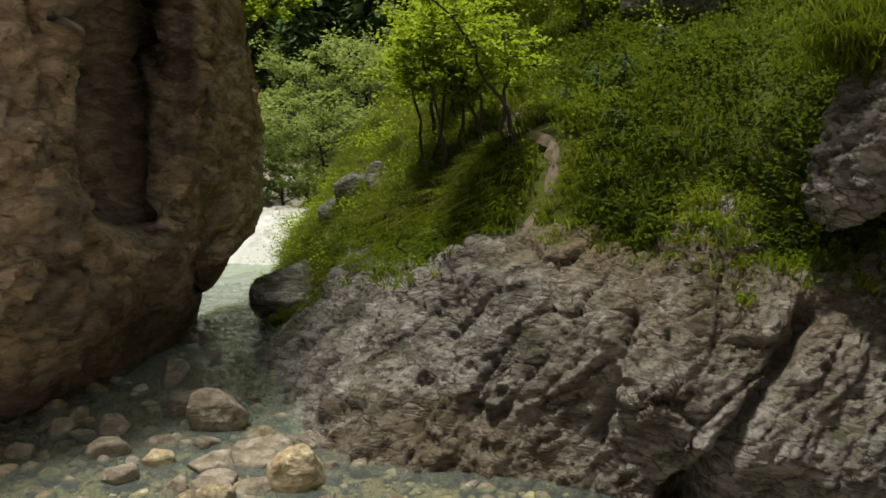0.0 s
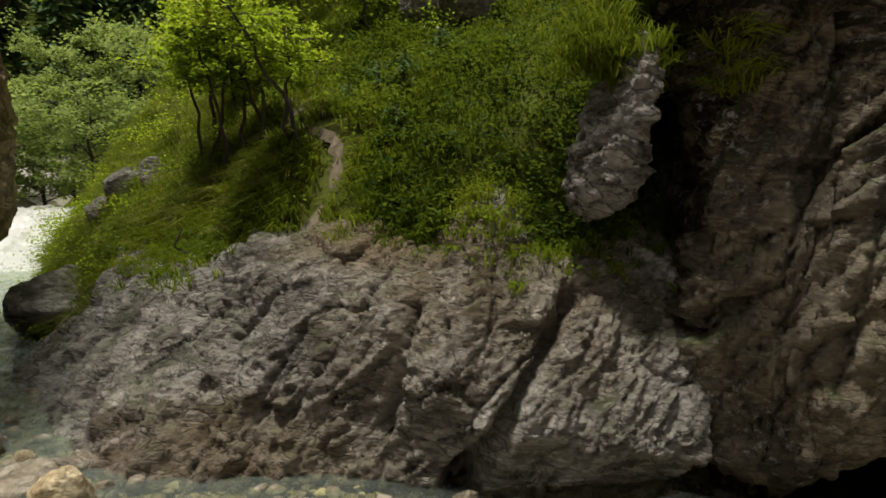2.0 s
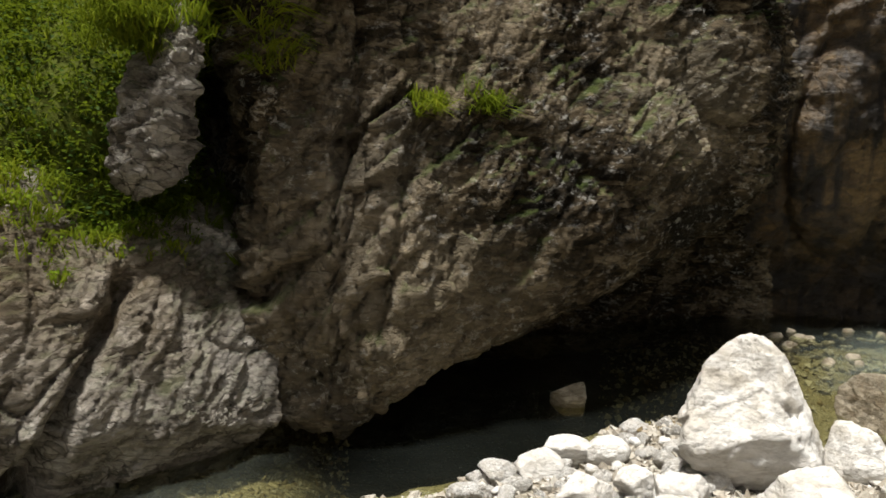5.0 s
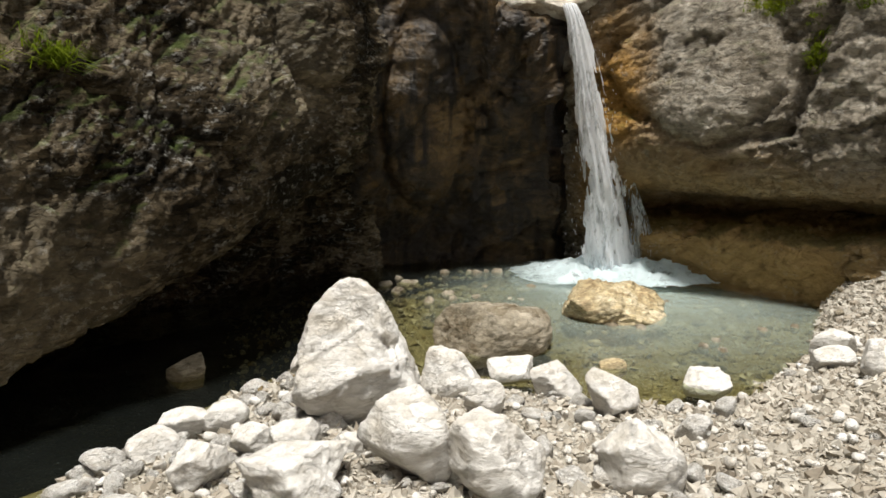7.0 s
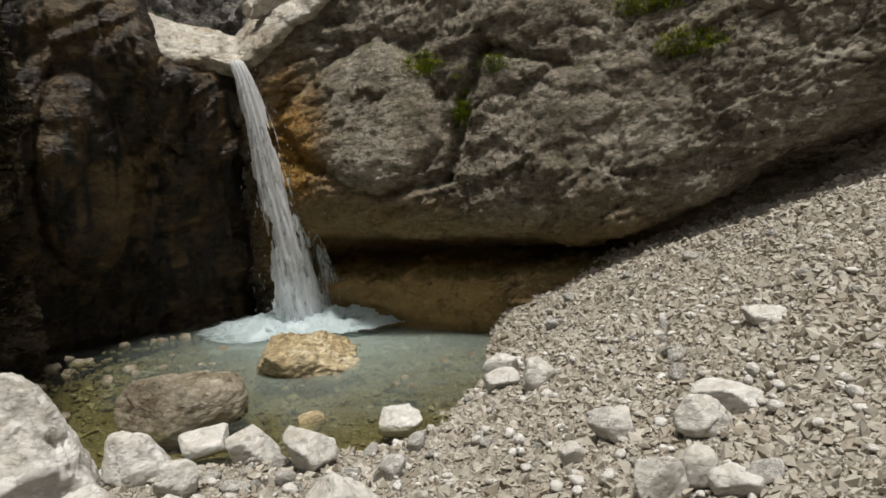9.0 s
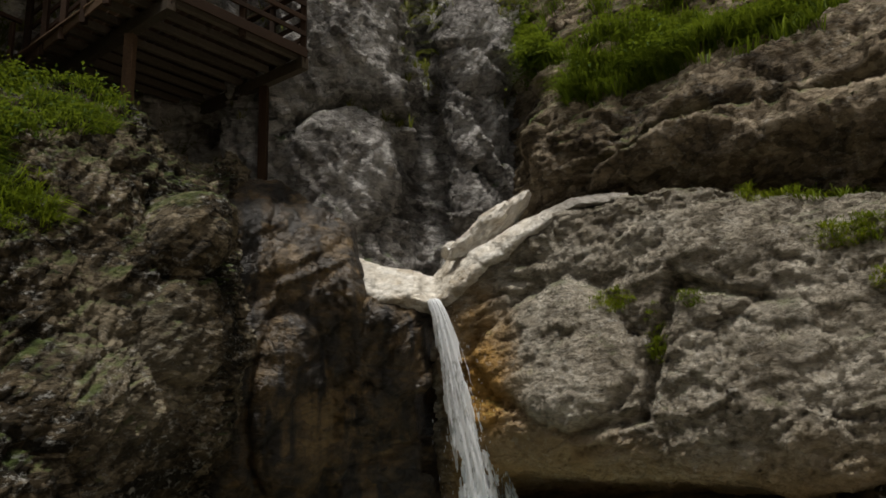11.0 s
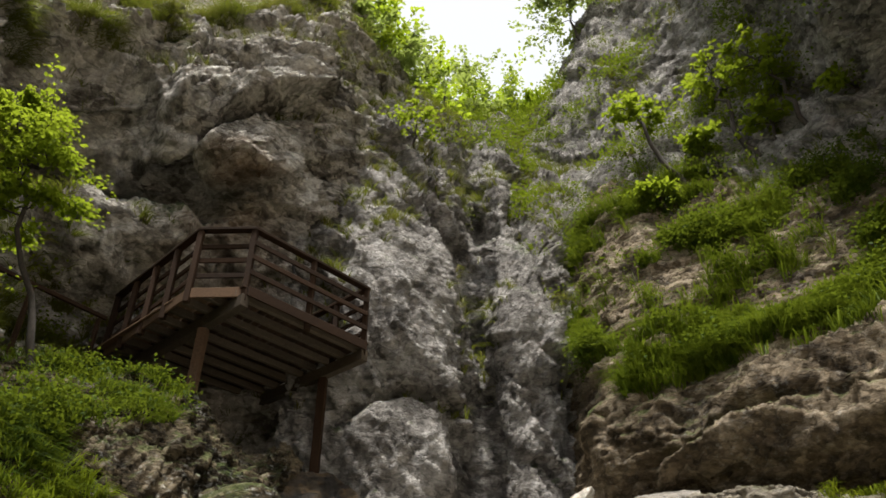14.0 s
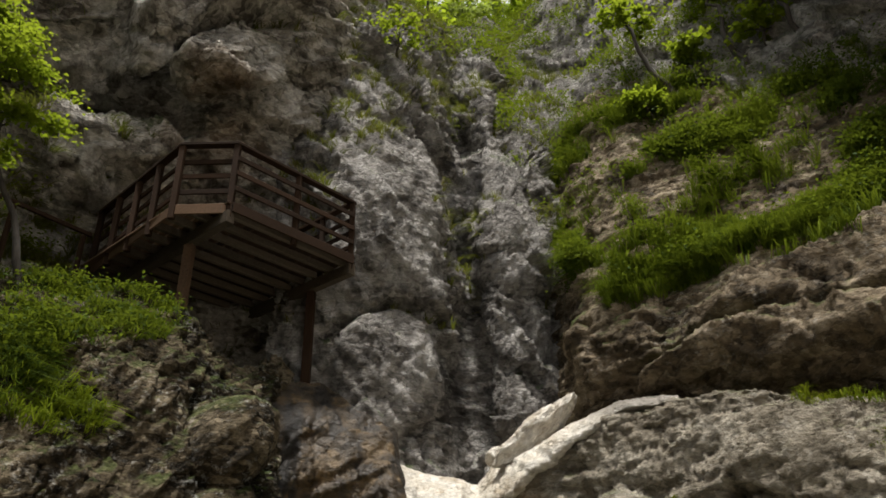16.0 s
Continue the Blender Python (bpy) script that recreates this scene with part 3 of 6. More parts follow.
ROOFROCK = rock_mat("limestone_roof", (0.66, 0.63, 0.575), (0.43, 0.40, 0.35), (0.12, 0.106, 0.088), 1.05, contrast=1.2, cracks=0.55, grain=0.45, relief=1.5, moss=0.7, lichen=0.25, bed=(0.5, 0.3, 0.2), streak=0.3,
                    stains_and_shading=[((10.6, 4.8, 11.2), (1.2, 1.2, 0.8), (0.30, 0.18, 0.08), 0.6)])
PALE = rock_mat("limestone_polished", (0.68, 0.65, 0.585), (0.56, 0.515, 0.435), (0.36, 0.30, 0.215), 0.7, cracks=0.3, grain=0.38, rough=0.45, relief=0.8,
                stains_and_shading=[((10.85, -1.95, 5.4), (1.1, 0.75, 0.6), (0.24, 0.215, 0.175), 0.95)])
RUBBLE = rock_mat("limestone_fresh", (0.70, 0.69, 0.66), (0.62, 0.60, 0.56), (0.47, 0.435, 0.375), 0.5, cracks=0.12, grain=0.28, relief=0.6)
RIVERROCK = rock_mat("limestone_river", (0.37, 0.33, 0.26), (0.26, 0.225, 0.165), (0.13, 0.10, 0.062), 0.5, cracks=0.2, grain=0.5, relief=0.6)
OCHRE = rock_mat("limestone_ochre", (0.58, 0.50, 0.34), (0.46, 0.37, 0.21), (0.26, 0.18, 0.085), 0.4, cracks=0.3, rough=0.6, relief=0.7)
GRASS = leaf_mat("grass_blades", (0.034, 0.056, 0.003), (0.085, 0.118, 0.006), (0.19, 0.20, 0.015))
DRYGRASS = leaf_mat("hanging_grass", (0.05, 0.06, 0.012), (0.10, 0.105, 0.025), (0.20, 0.175, 0.065))
HERB = leaf_mat("herb_leaves", (0.04, 0.07, 0.004), (0.09, 0.14, 0.008), (0.19, 0.235, 0.02))
BEECH = leaf_mat("beech_leaves", (0.12, 0.20, 0.010), (0.22, 0.31, 0.016), (0.34, 0.41, 0.035), 1.15)
# willow green, also the paled green of trees seen through haze
WILLOWHAZE = leaf_mat("willow_and_hazy_leaves", (0.13, 0.18, 0.055), (0.21, 0.27, 0.095), (0.31, 0.36, 0.15), 0.9)
# needles lightened, so the valley's haze is in their colour
NEEDLE = leaf_mat("spruce_needles", (0.03, 0.058, 0.022), (0.055, 0.098, 0.034), (0.10, 0.15, 0.055), 0.3)
BARK = bark_mat("bark", (0.018, 0.014, 0.010), (0.06, 0.048, 0.036))
ASH = leaf_mat("ash_leaves", (0.06, 0.10, 0.006), (0.12, 0.17, 0.010), (0.21, 0.26, 0.022), 1.0)
SLOPEGRASS = leaf_mat("slope_grass", (0.02, 0.04, 0.003), (0.055, 0.09, 0.007), (0.125, 0.155, 0.018))
# ledge grass, its greens darkened to stand for shade from above
SHADEDGRASS = leaf_mat("shaded_ledge_grass", (0.012, 0.027, 0.002), (0.03, 0.055, 0.005), (0.08, 0.105, 0.014))
# dark shrub leaves, also used where herbs carry shade in their colour
DARKLEAF = leaf_mat("shrub_and_shaded_leaves", (0.014, 0.03, 0.005), (0.032, 0.062, 0.008), (0.08, 0.12, 0.015))
TIMBER = wood_mat("timber", (0.012, 0.007, 0.004), (0.042, 0.023, 0.013))
JOIST = wood_mat("joist", (0.035, 0.027, 0.02), (0.11, 0.088, 0.064))
PLANK = wood_mat("plank", (0.055, 0.034, 0.021), (0.16, 0.10, 0.062))


def soil_mat(name, a, b, c):
    n = Nodes(name)
    v = n.coords()
    f = n.noise(v, 3.0, 8.0, 0.7)
    return n.finish(Base_Color=n.mix(n.noise(v, 0.8, 4.0), n.ramp(f, [(0.3, a), (0.65, b)]), c), Roughness=0.95, Specular_IOR_Level=0.05, Normal=n.bump(f, 0.8, 0.06))


SOIL = soil_mat("meadow_soil", (0.03, 0.045, 0.005), (0.085, 0.11, 0.014), (0.07, 0.075, 0.02))
PATHSOIL = soil_mat("trail_soil", (0.10, 0.078, 0.05), (0.24, 0.20, 0.145), (0.15, 0.12, 0.08))


def gravel_mat():
    n = Nodes("gravel")
    v = n.coords()
    vo = n.add("ShaderNodeTexVoronoi", {"Vector": v, "Scale": 16.0})
    ed = n.add("ShaderNodeTexVoronoi", {"Vector": v, "Scale": 16.0}, feature="DISTANCE_TO_EDGE").outputs["Distance"]
    tone = n.add("ShaderNodeSeparateColor", {0: vo.outputs["Color"]}).outputs[0]
    col = n.ramp(tone, [(0.0, (0.31, 0.272, 0.215)), (0.5, (0.39, 0.36, 0.30)), (1.0, (0.475, 0.445, 0.39))])
    col = n.mix(0.6, col, n.ramp(n.noise(v, 40.0, 6.0), [(0.3, 0.6), (0.7, 1.15)]), "MULTIPLY")
    wet = n.add("ShaderNodeMapRange", {0: n.math("ADD", n.add("ShaderNodeSeparateXYZ", {0: n.add("ShaderNodeTexCoord").outputs["Object"]}).outputs[2], n.math("MULTIPLY_ADD", n.noise(v, 3.0, 5.0), 0.3, -0.15)), 1: -0.05, 2: 0.12, 3: 1.0, 4: 0.0}).outputs[0]
    col = n.mix(wet, col, n.mix(n.noise(v, 2.0, 6.0), (0.12, 0.092, 0.045), (0.30, 0.255, 0.16)))
    # the lowest bed goes near-black: the overhang's shade painted into the gravel
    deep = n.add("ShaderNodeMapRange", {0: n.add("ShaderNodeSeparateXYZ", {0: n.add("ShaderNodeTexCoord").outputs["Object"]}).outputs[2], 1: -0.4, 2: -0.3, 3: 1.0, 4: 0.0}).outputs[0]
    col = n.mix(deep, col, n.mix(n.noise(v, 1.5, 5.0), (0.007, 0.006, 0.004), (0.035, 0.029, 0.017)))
    h = n.ramp(ed, [(0.0, 0.0), (0.25, 1.0)])
    return n.finish(Base_Color=col, Roughness=0.85, Specular_IOR_Level=0.15, Normal=n.bump(h, 0.9, 0.03))


GRAVEL = gravel_mat()


def water_mat(name, tint, milk, milky, ripple, size, churned):
    n = Nodes(name)
    v = n.coords()
    h = n.noise(n.coords((1, 1, 1), warp=0.3), size, 4.0, 0.6)
    nb = n.bump(h, ripple, 0.05)
    clear = n.add("ShaderNodeBsdfTransparent", {"Color": lin(tint)})
    dif = n.add("ShaderNodeBsdfDiffuse", {"Color": lin(milk)})
    patch = n.math("MULTIPLY", n.ramp(n.noise(v, 1.1, 5.0), [(0.3, 0.55), (0.7, 1.2)]), milky, clamp=True)
    for centre, radius, amount in churned:
        patch = n.math("MAXIMUM", patch, n.math("MULTIPLY", near(n, centre, radius, 0.75), amount))
    m = n.add("ShaderNodeMixShader", {0: patch, 1: clear.outputs[0], 2: dif.outputs[0]})
    gl = n.add("ShaderNodeBsdfGlossy", {"Color": (1, 1, 1, 1), "Roughness": 0.08, "Normal": nb})
    fr = n.add("ShaderNodeFresnel", {"IOR": 1.33, "Normal": nb})
    o = n.add("ShaderNodeMixShader", {0: fr.outputs[0], 1: m.outputs[0], 2: gl.outputs[0]})
    n.t.links.new(o.outputs[0], n.out.inputs[0])
    return n.mat


STREAM = water_mat("stream_water", (0.82, 0.85, 0.68), (0.47, 0.56, 0.495), 0.012, 0.45, 6.0, [((11.0, -0.8, 0.0), (2.5, 2.0, 2.0), 0.5), ((-3.6, 14.0, 0.0), (2.6, 4.6, 2.0), 0.4), ((-2.9, 10.2, 0.0), (2.6, 3.4, 2.0), 0.26), ((-2.0, 6.8, 0.0), (4.0, 3.2, 2.0), 0.14)])


def spray_mat(name, cover, stretch, tone=(0.86, 0.9, 0.92), core=None):
    """White water: bubbles where the streaks are dense, clear between them."""
    n = Nodes(name)
    f = n.noise(n.coords(stretch, warp=0.4), 3.0, 8.0, 0.68)
    f = n.math("MULTIPLY_ADD", n.noise(n.coords(tuple(c * 0.3 for c in stretch)), 3.0, 3.0), 0.6, n.math("SUBTRACT", f, 0.3))
    a = n.add("ShaderNodeMapRange", {0: f, 1: 0.58 - cover, 2: 0.86 - cover}).outputs[0]
    if core:
        a = n.math("MULTIPLY", a, near(n, core[0], core[1], 0.25))
    d = n.add("ShaderNodeBsdfPrincipled", {"Base Color": lin(tone), "Roughness": 0.35, "Normal": n.bump(f, 0.35, 0.03)})
    tr = n.add("ShaderNodeBsdfTranslucent", {"Color": lin(tone)})
    w = n.add("ShaderNodeMixShader", {0: 0.5, 1: d.outputs[0], 2: tr.outputs[0]})
    c = n.add("ShaderNodeBsdfTransparent", {"Color": (0.93, 0.96, 0.97, 1)})
    o = n.add("ShaderNodeMixShader", {0: a, 1: c.outputs[0], 2: w.outputs[0]})
    n.t.links.new(o.outputs[0], n.out.inputs[0])
    return n.mat


FALL = spray_mat("falling_water", 0.36, (5.0, 5.0, 1.5), (0.92, 0.94, 0.96))
VEIL = spray_mat("water_veil", 0.15, (7.0, 7.0, 0.9))
FOAM = spray_mat("foam", 0.42, (3.0, 3.0, 3.0), (0.74, 0.85, 0.88), ((11.6, -0.45, 0.1), (1.25, 1.6, 1.5)))
RAPID = spray_mat("white_rapids", 0.42, (1.6, 0.6, 1.0), (0.82, 0.82, 0.76))

# ---------- ground: gravel bank, stream bed, scree and the land beyond, in one sheet ----------
SHORE = [(-180, 6), (-120, 5), (-60, 3.8), (-40, 4.0), (-15, 4.4), (0, 4.4), (15, 4.4), (33, 4.6), (40, 4.75), (50, 5.1), (58, 6.0), (74, 7.3), (82, 7.0), (90, 6.4), (97, 6.9), (104, 9), (112, 13), (130, 13), (180, 6)]


def land(x, y):
    xr, yr = x - MID.x, y - MID.y
    az, d = np.degrees(np.arctan2(xr, yr)), np.hypot(xr, yr)
    rb = np.interp(az, *np.array(SHORE).T)
    k = d / rb
    bank = 0.72 * np.clip(1 - k**0.9, 0, None)
    bed = -(0.1 + 0.32 * smooth(26, 44, az)) * smooth(1.0, 1.18, k)
    ramp = 0.445 * np.logaddexp(0, (-yr - 1.95) / 0.35) * 0.35 * smooth(-1, 3.0, xr)
    ramp = np.minimum(ramp, 4 + 0.1 * ramp)
    el = np.hypot((x - 9.6) / 3.45, (y - 0.3) / 2.8)
    p = np.stack([x, y, np.zeros_like(x)], -1).reshape(-1, 3)
    rear = 0.5 * np.logaddexp(0, (-yr - 3.5) / 0.5) * 0.5 * smooth(4.0, -1.0, xr)
    river = np.abs(xr + 3.2 - 0.05 * (yr - 8)) - 1.5
    north = 0.45 * smooth(10, 20, yr) + 2.5 * smooth(18, 40, yr) * smooth(1.2, 3.0, river)
    north = north * smooth(-0.05, 0.25, yr / (np.abs(xr) + 1e-6) - 1.2)
    rough = (0.07 * fbm(p * 0.9, 4, seed=3) + 0.03 * fbm(p * 4, 2, seed=8)).reshape(x.shape)
    dry = bank + bed + ramp + rear + north
    wet = smooth(1.12, 0.9, el + 0.09 * fbm(p * 0.8, 3, seed=14).reshape(x.shape))
    return dry * (1 - wet) - 0.22 * wet + rough


def stretched(a, b, step, far):
    mid = np.arange(a, b + step, step)
    g = np.geomspace(0.3, far, 26)
    return np.concatenate([a - g[::-1], mid, mid[-1] + g])


gx, gy = stretched(-7, 13.5, 0.11, 400), stretched(-8, 19, 0.11, 400)
GX, GY = np.meshgrid(gx, gy)
GZ = land(GX, GY)
FACES["ground"] = (np.stack([GX, GY, GZ], -1), normals(np.stack([GX, GY, GZ], -1)), None)
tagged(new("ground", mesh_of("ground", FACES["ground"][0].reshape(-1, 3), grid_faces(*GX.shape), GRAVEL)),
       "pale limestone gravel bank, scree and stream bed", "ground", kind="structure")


def ground_at(x, y):
    return float(land(np.array([float(x)]), np.array([float(y)]))[0])


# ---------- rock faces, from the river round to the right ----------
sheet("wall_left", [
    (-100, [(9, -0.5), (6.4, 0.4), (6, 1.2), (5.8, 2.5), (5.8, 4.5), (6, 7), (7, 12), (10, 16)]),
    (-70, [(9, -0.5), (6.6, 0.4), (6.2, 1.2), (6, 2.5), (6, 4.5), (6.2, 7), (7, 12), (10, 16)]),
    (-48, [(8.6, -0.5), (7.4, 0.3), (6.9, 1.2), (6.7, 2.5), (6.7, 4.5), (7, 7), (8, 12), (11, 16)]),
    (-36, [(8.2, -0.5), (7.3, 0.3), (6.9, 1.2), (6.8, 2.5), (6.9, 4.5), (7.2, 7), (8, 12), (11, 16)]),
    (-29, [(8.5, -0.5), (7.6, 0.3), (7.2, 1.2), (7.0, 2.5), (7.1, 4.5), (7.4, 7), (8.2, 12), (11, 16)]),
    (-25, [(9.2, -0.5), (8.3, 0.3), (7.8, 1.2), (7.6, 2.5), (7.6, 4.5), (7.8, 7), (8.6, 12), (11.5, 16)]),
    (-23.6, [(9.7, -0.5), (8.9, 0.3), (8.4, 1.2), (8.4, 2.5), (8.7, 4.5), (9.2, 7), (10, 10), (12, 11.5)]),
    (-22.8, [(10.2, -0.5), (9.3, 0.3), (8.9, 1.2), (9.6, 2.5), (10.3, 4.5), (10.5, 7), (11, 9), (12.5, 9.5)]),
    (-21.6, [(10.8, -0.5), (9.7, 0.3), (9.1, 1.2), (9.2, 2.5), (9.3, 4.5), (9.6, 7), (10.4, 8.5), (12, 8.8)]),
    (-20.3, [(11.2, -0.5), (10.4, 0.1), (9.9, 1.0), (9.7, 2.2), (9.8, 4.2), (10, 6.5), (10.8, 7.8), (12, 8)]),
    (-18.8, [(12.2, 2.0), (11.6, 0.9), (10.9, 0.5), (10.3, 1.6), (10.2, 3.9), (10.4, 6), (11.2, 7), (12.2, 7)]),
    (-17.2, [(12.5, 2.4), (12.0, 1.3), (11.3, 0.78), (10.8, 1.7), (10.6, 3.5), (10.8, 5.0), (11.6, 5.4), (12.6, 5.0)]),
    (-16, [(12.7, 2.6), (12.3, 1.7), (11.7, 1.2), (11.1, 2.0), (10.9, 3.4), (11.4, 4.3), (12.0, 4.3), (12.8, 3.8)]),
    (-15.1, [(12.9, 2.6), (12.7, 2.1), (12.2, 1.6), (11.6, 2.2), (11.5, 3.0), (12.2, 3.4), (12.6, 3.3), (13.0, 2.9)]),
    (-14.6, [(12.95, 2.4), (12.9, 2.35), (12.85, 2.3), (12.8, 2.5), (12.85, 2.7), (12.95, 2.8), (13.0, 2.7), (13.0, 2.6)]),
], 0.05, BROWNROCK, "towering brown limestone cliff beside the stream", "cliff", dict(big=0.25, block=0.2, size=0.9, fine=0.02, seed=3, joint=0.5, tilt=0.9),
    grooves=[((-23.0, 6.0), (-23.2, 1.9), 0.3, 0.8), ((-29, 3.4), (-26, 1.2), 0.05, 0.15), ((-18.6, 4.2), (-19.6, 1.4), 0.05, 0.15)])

sheet("outcrop", [
    (-16.5, [(7.6, -0.6), (7.8, -0.35), (8.3, -0.25), (9, -0.25), (9.6, -0.4), (10.4, -0.6)]),
    (-13, [(6.3, -0.5), (6.6, -0.1), (7.3, 0.12), (8.3, 0.25), (9.6, 0.3), (10.8, 0.1)]),
    (-8.6, [(5.8, -0.5), (6.05, 0.0), (6.7, 0.5), (7.6, 0.7), (8.8, 0.9), (11, 1.1)]),
    (-3, [(5.6, -0.5), (5.85, 0.0), (6.2, 0.5), (6.7, 0.95), (7.2, 1.25), (9, 1.5)]),
    (1.4, [(5.5, -0.5), (5.75, 0.0), (6.0, 0.5), (6.4, 1.1), (6.9, 1.52), (8.5, 1.7)]),
    (5.5, [(5.4, -0.5), (5.65, 0.0), (5.8, 0.6), (6.2, 1.2), (6.8, 1.7), (8.5, 1.9)]),
    (10, [(5.3, -0.5), (5.5, 0.0), (5.6, 0.6), (5.9, 1.2), (6.5, 1.75), (8, 2.2)]),
    (13.2, [(5.3, -0.5), (5.4, 0.0), (5.35, 0.6), (5.7, 1.2), (6.3, 1.68), (8, 2.2)]),
    (17, [(5.3, -0.5), (5.4, 0.0), (5.2, 0.5), (5.5, 1.2), (6.1, 1.9), (8, 2.4)]),
    (22.6, [(5.5, -0.5), (5.5, 0.0), (5.3, 0.5), (5.6, 0.95), (6.1, 1.5), (8, 2.2)]),
    (29, [(6.2, -0.5), (5.8, 0.05), (5.45, 0.35), (5.8, 0.9), (6.5, 1.4), (8, 2.0)]),
    (34, [(7.2, -0.5), (6.4, 0.1), (5.8, 0.3), (6.2, 0.9), (7.0, 1.4), (8.5, 2.0)]),
], 0.02, GREY, "grey jointed limestone outcrop rising from the stream", "rock outcrop",
    dict(big=0.2, block=0.13, size=0.6, fine=0.014, seed=11, joint=0.6, tilt=0.75),
    grooves=[((24, 1.35), (15.5, 0.0), 0.07, 0.35), ((4, 1.0), (0.5, 0.3), 0.03, 0.12), ((12, 1.2), (9.5, 0.4), 0.04, 0.15)])

sheet("slope_north", [
    (-13.5, [(12.3, -0.6), (14, -0.4), (17, -0.3), (21, -0.2), (26, 0.2), (60, 1)]),
    (-11.2, [(10, 0.2), (12, 0.75), (14, 1.05), (16, 0.95), (21, 0.6), (58, 2)]),
    (-8, [(9, 0.7), (11, 1.3), (13, 1.9), (15, 2.2), (20, 2.4), (55, 4)]),
    (-3, [(7.3, 0.8), (9, 1.9), (11.5, 2.6), (15, 3.7), (20, 5.0), (50, 11)]),
    (2, [(6.9, 1.1), (8.4, 2.45), (10, 3.05), (13, 4.9), (18, 7.8), (45, 20)]),
    (8, [(6.6, 1.1), (7.8, 2.7), (9.6, 3.5), (12.5, 5.6), (17, 9.5), (40, 28)]),
    (14, [(6.3, 1.1), (7.3, 2.7), (9.5, 3.9), (12, 6), (16, 10.5), (36, 28)]),
    (20, [(6.3, 1.2), (7.1, 2.9), (9.0, 4.0), (11.5, 6.2), (15, 11), (32, 28)]),
    (26, [(6.6, 1.6), (7.2, 3.0), (8.6, 4.1), (11, 6.5), (14.5, 12), (30, 30)]),
    (28.5, [(11, 3.3), (6.95, 3.75), (7.6, 4.5), (9.8, 7.0), (13.5, 12), (30, 30)]),
    (30.5, [(11, 3.4), (6.7, 4.2), (7.2, 5.0), (9.4, 7.2), (13, 12), (30, 30)]),
    (34, [(9.5, 2.5), (9.6, 3.8), (10, 5), (11.3, 7.5), (14, 13), (28, 30)]),
    (46, [(9, 3.5), (9.3, 4.8), (9.8, 5.8), (11.5, 8.5), (14, 14), (26, 30)]),
], 0.09, SOIL, "steep green hillside above the outcrop", "hillside", dict(big=0.25, block=0.05, size=0.9, fine=0.03, seed=5))

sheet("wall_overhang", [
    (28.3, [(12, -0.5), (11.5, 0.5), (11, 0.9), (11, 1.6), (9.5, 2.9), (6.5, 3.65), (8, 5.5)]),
    # the lean near 4.5 m is out of view, added to shade the outcrop
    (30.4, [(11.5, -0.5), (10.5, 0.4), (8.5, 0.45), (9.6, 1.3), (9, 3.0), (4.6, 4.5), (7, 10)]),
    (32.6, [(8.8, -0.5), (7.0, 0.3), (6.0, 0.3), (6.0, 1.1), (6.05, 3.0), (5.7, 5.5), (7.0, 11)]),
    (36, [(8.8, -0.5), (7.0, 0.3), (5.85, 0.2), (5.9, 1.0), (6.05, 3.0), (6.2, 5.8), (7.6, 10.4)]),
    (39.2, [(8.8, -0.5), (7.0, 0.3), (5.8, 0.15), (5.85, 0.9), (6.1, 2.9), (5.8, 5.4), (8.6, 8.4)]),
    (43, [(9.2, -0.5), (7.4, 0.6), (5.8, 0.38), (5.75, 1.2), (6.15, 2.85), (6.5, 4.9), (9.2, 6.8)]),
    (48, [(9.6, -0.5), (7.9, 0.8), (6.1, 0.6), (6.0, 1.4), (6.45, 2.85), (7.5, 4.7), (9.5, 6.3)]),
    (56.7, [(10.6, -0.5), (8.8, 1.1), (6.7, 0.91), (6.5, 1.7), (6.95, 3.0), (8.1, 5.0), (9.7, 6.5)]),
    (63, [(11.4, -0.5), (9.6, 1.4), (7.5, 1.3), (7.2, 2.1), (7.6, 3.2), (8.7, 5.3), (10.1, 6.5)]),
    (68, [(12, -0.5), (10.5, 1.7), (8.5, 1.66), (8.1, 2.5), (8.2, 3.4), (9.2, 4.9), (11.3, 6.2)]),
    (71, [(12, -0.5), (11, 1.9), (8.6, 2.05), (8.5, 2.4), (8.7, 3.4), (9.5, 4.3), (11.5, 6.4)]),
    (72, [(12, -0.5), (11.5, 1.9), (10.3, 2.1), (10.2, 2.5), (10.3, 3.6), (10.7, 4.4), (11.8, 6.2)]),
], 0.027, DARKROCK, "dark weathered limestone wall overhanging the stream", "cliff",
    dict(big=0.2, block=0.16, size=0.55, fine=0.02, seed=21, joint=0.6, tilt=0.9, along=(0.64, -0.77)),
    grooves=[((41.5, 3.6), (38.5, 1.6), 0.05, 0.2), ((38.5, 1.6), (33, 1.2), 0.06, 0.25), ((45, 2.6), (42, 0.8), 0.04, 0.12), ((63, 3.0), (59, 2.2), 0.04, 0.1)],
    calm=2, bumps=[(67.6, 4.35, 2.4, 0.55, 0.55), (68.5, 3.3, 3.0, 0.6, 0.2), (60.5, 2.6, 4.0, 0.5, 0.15)])

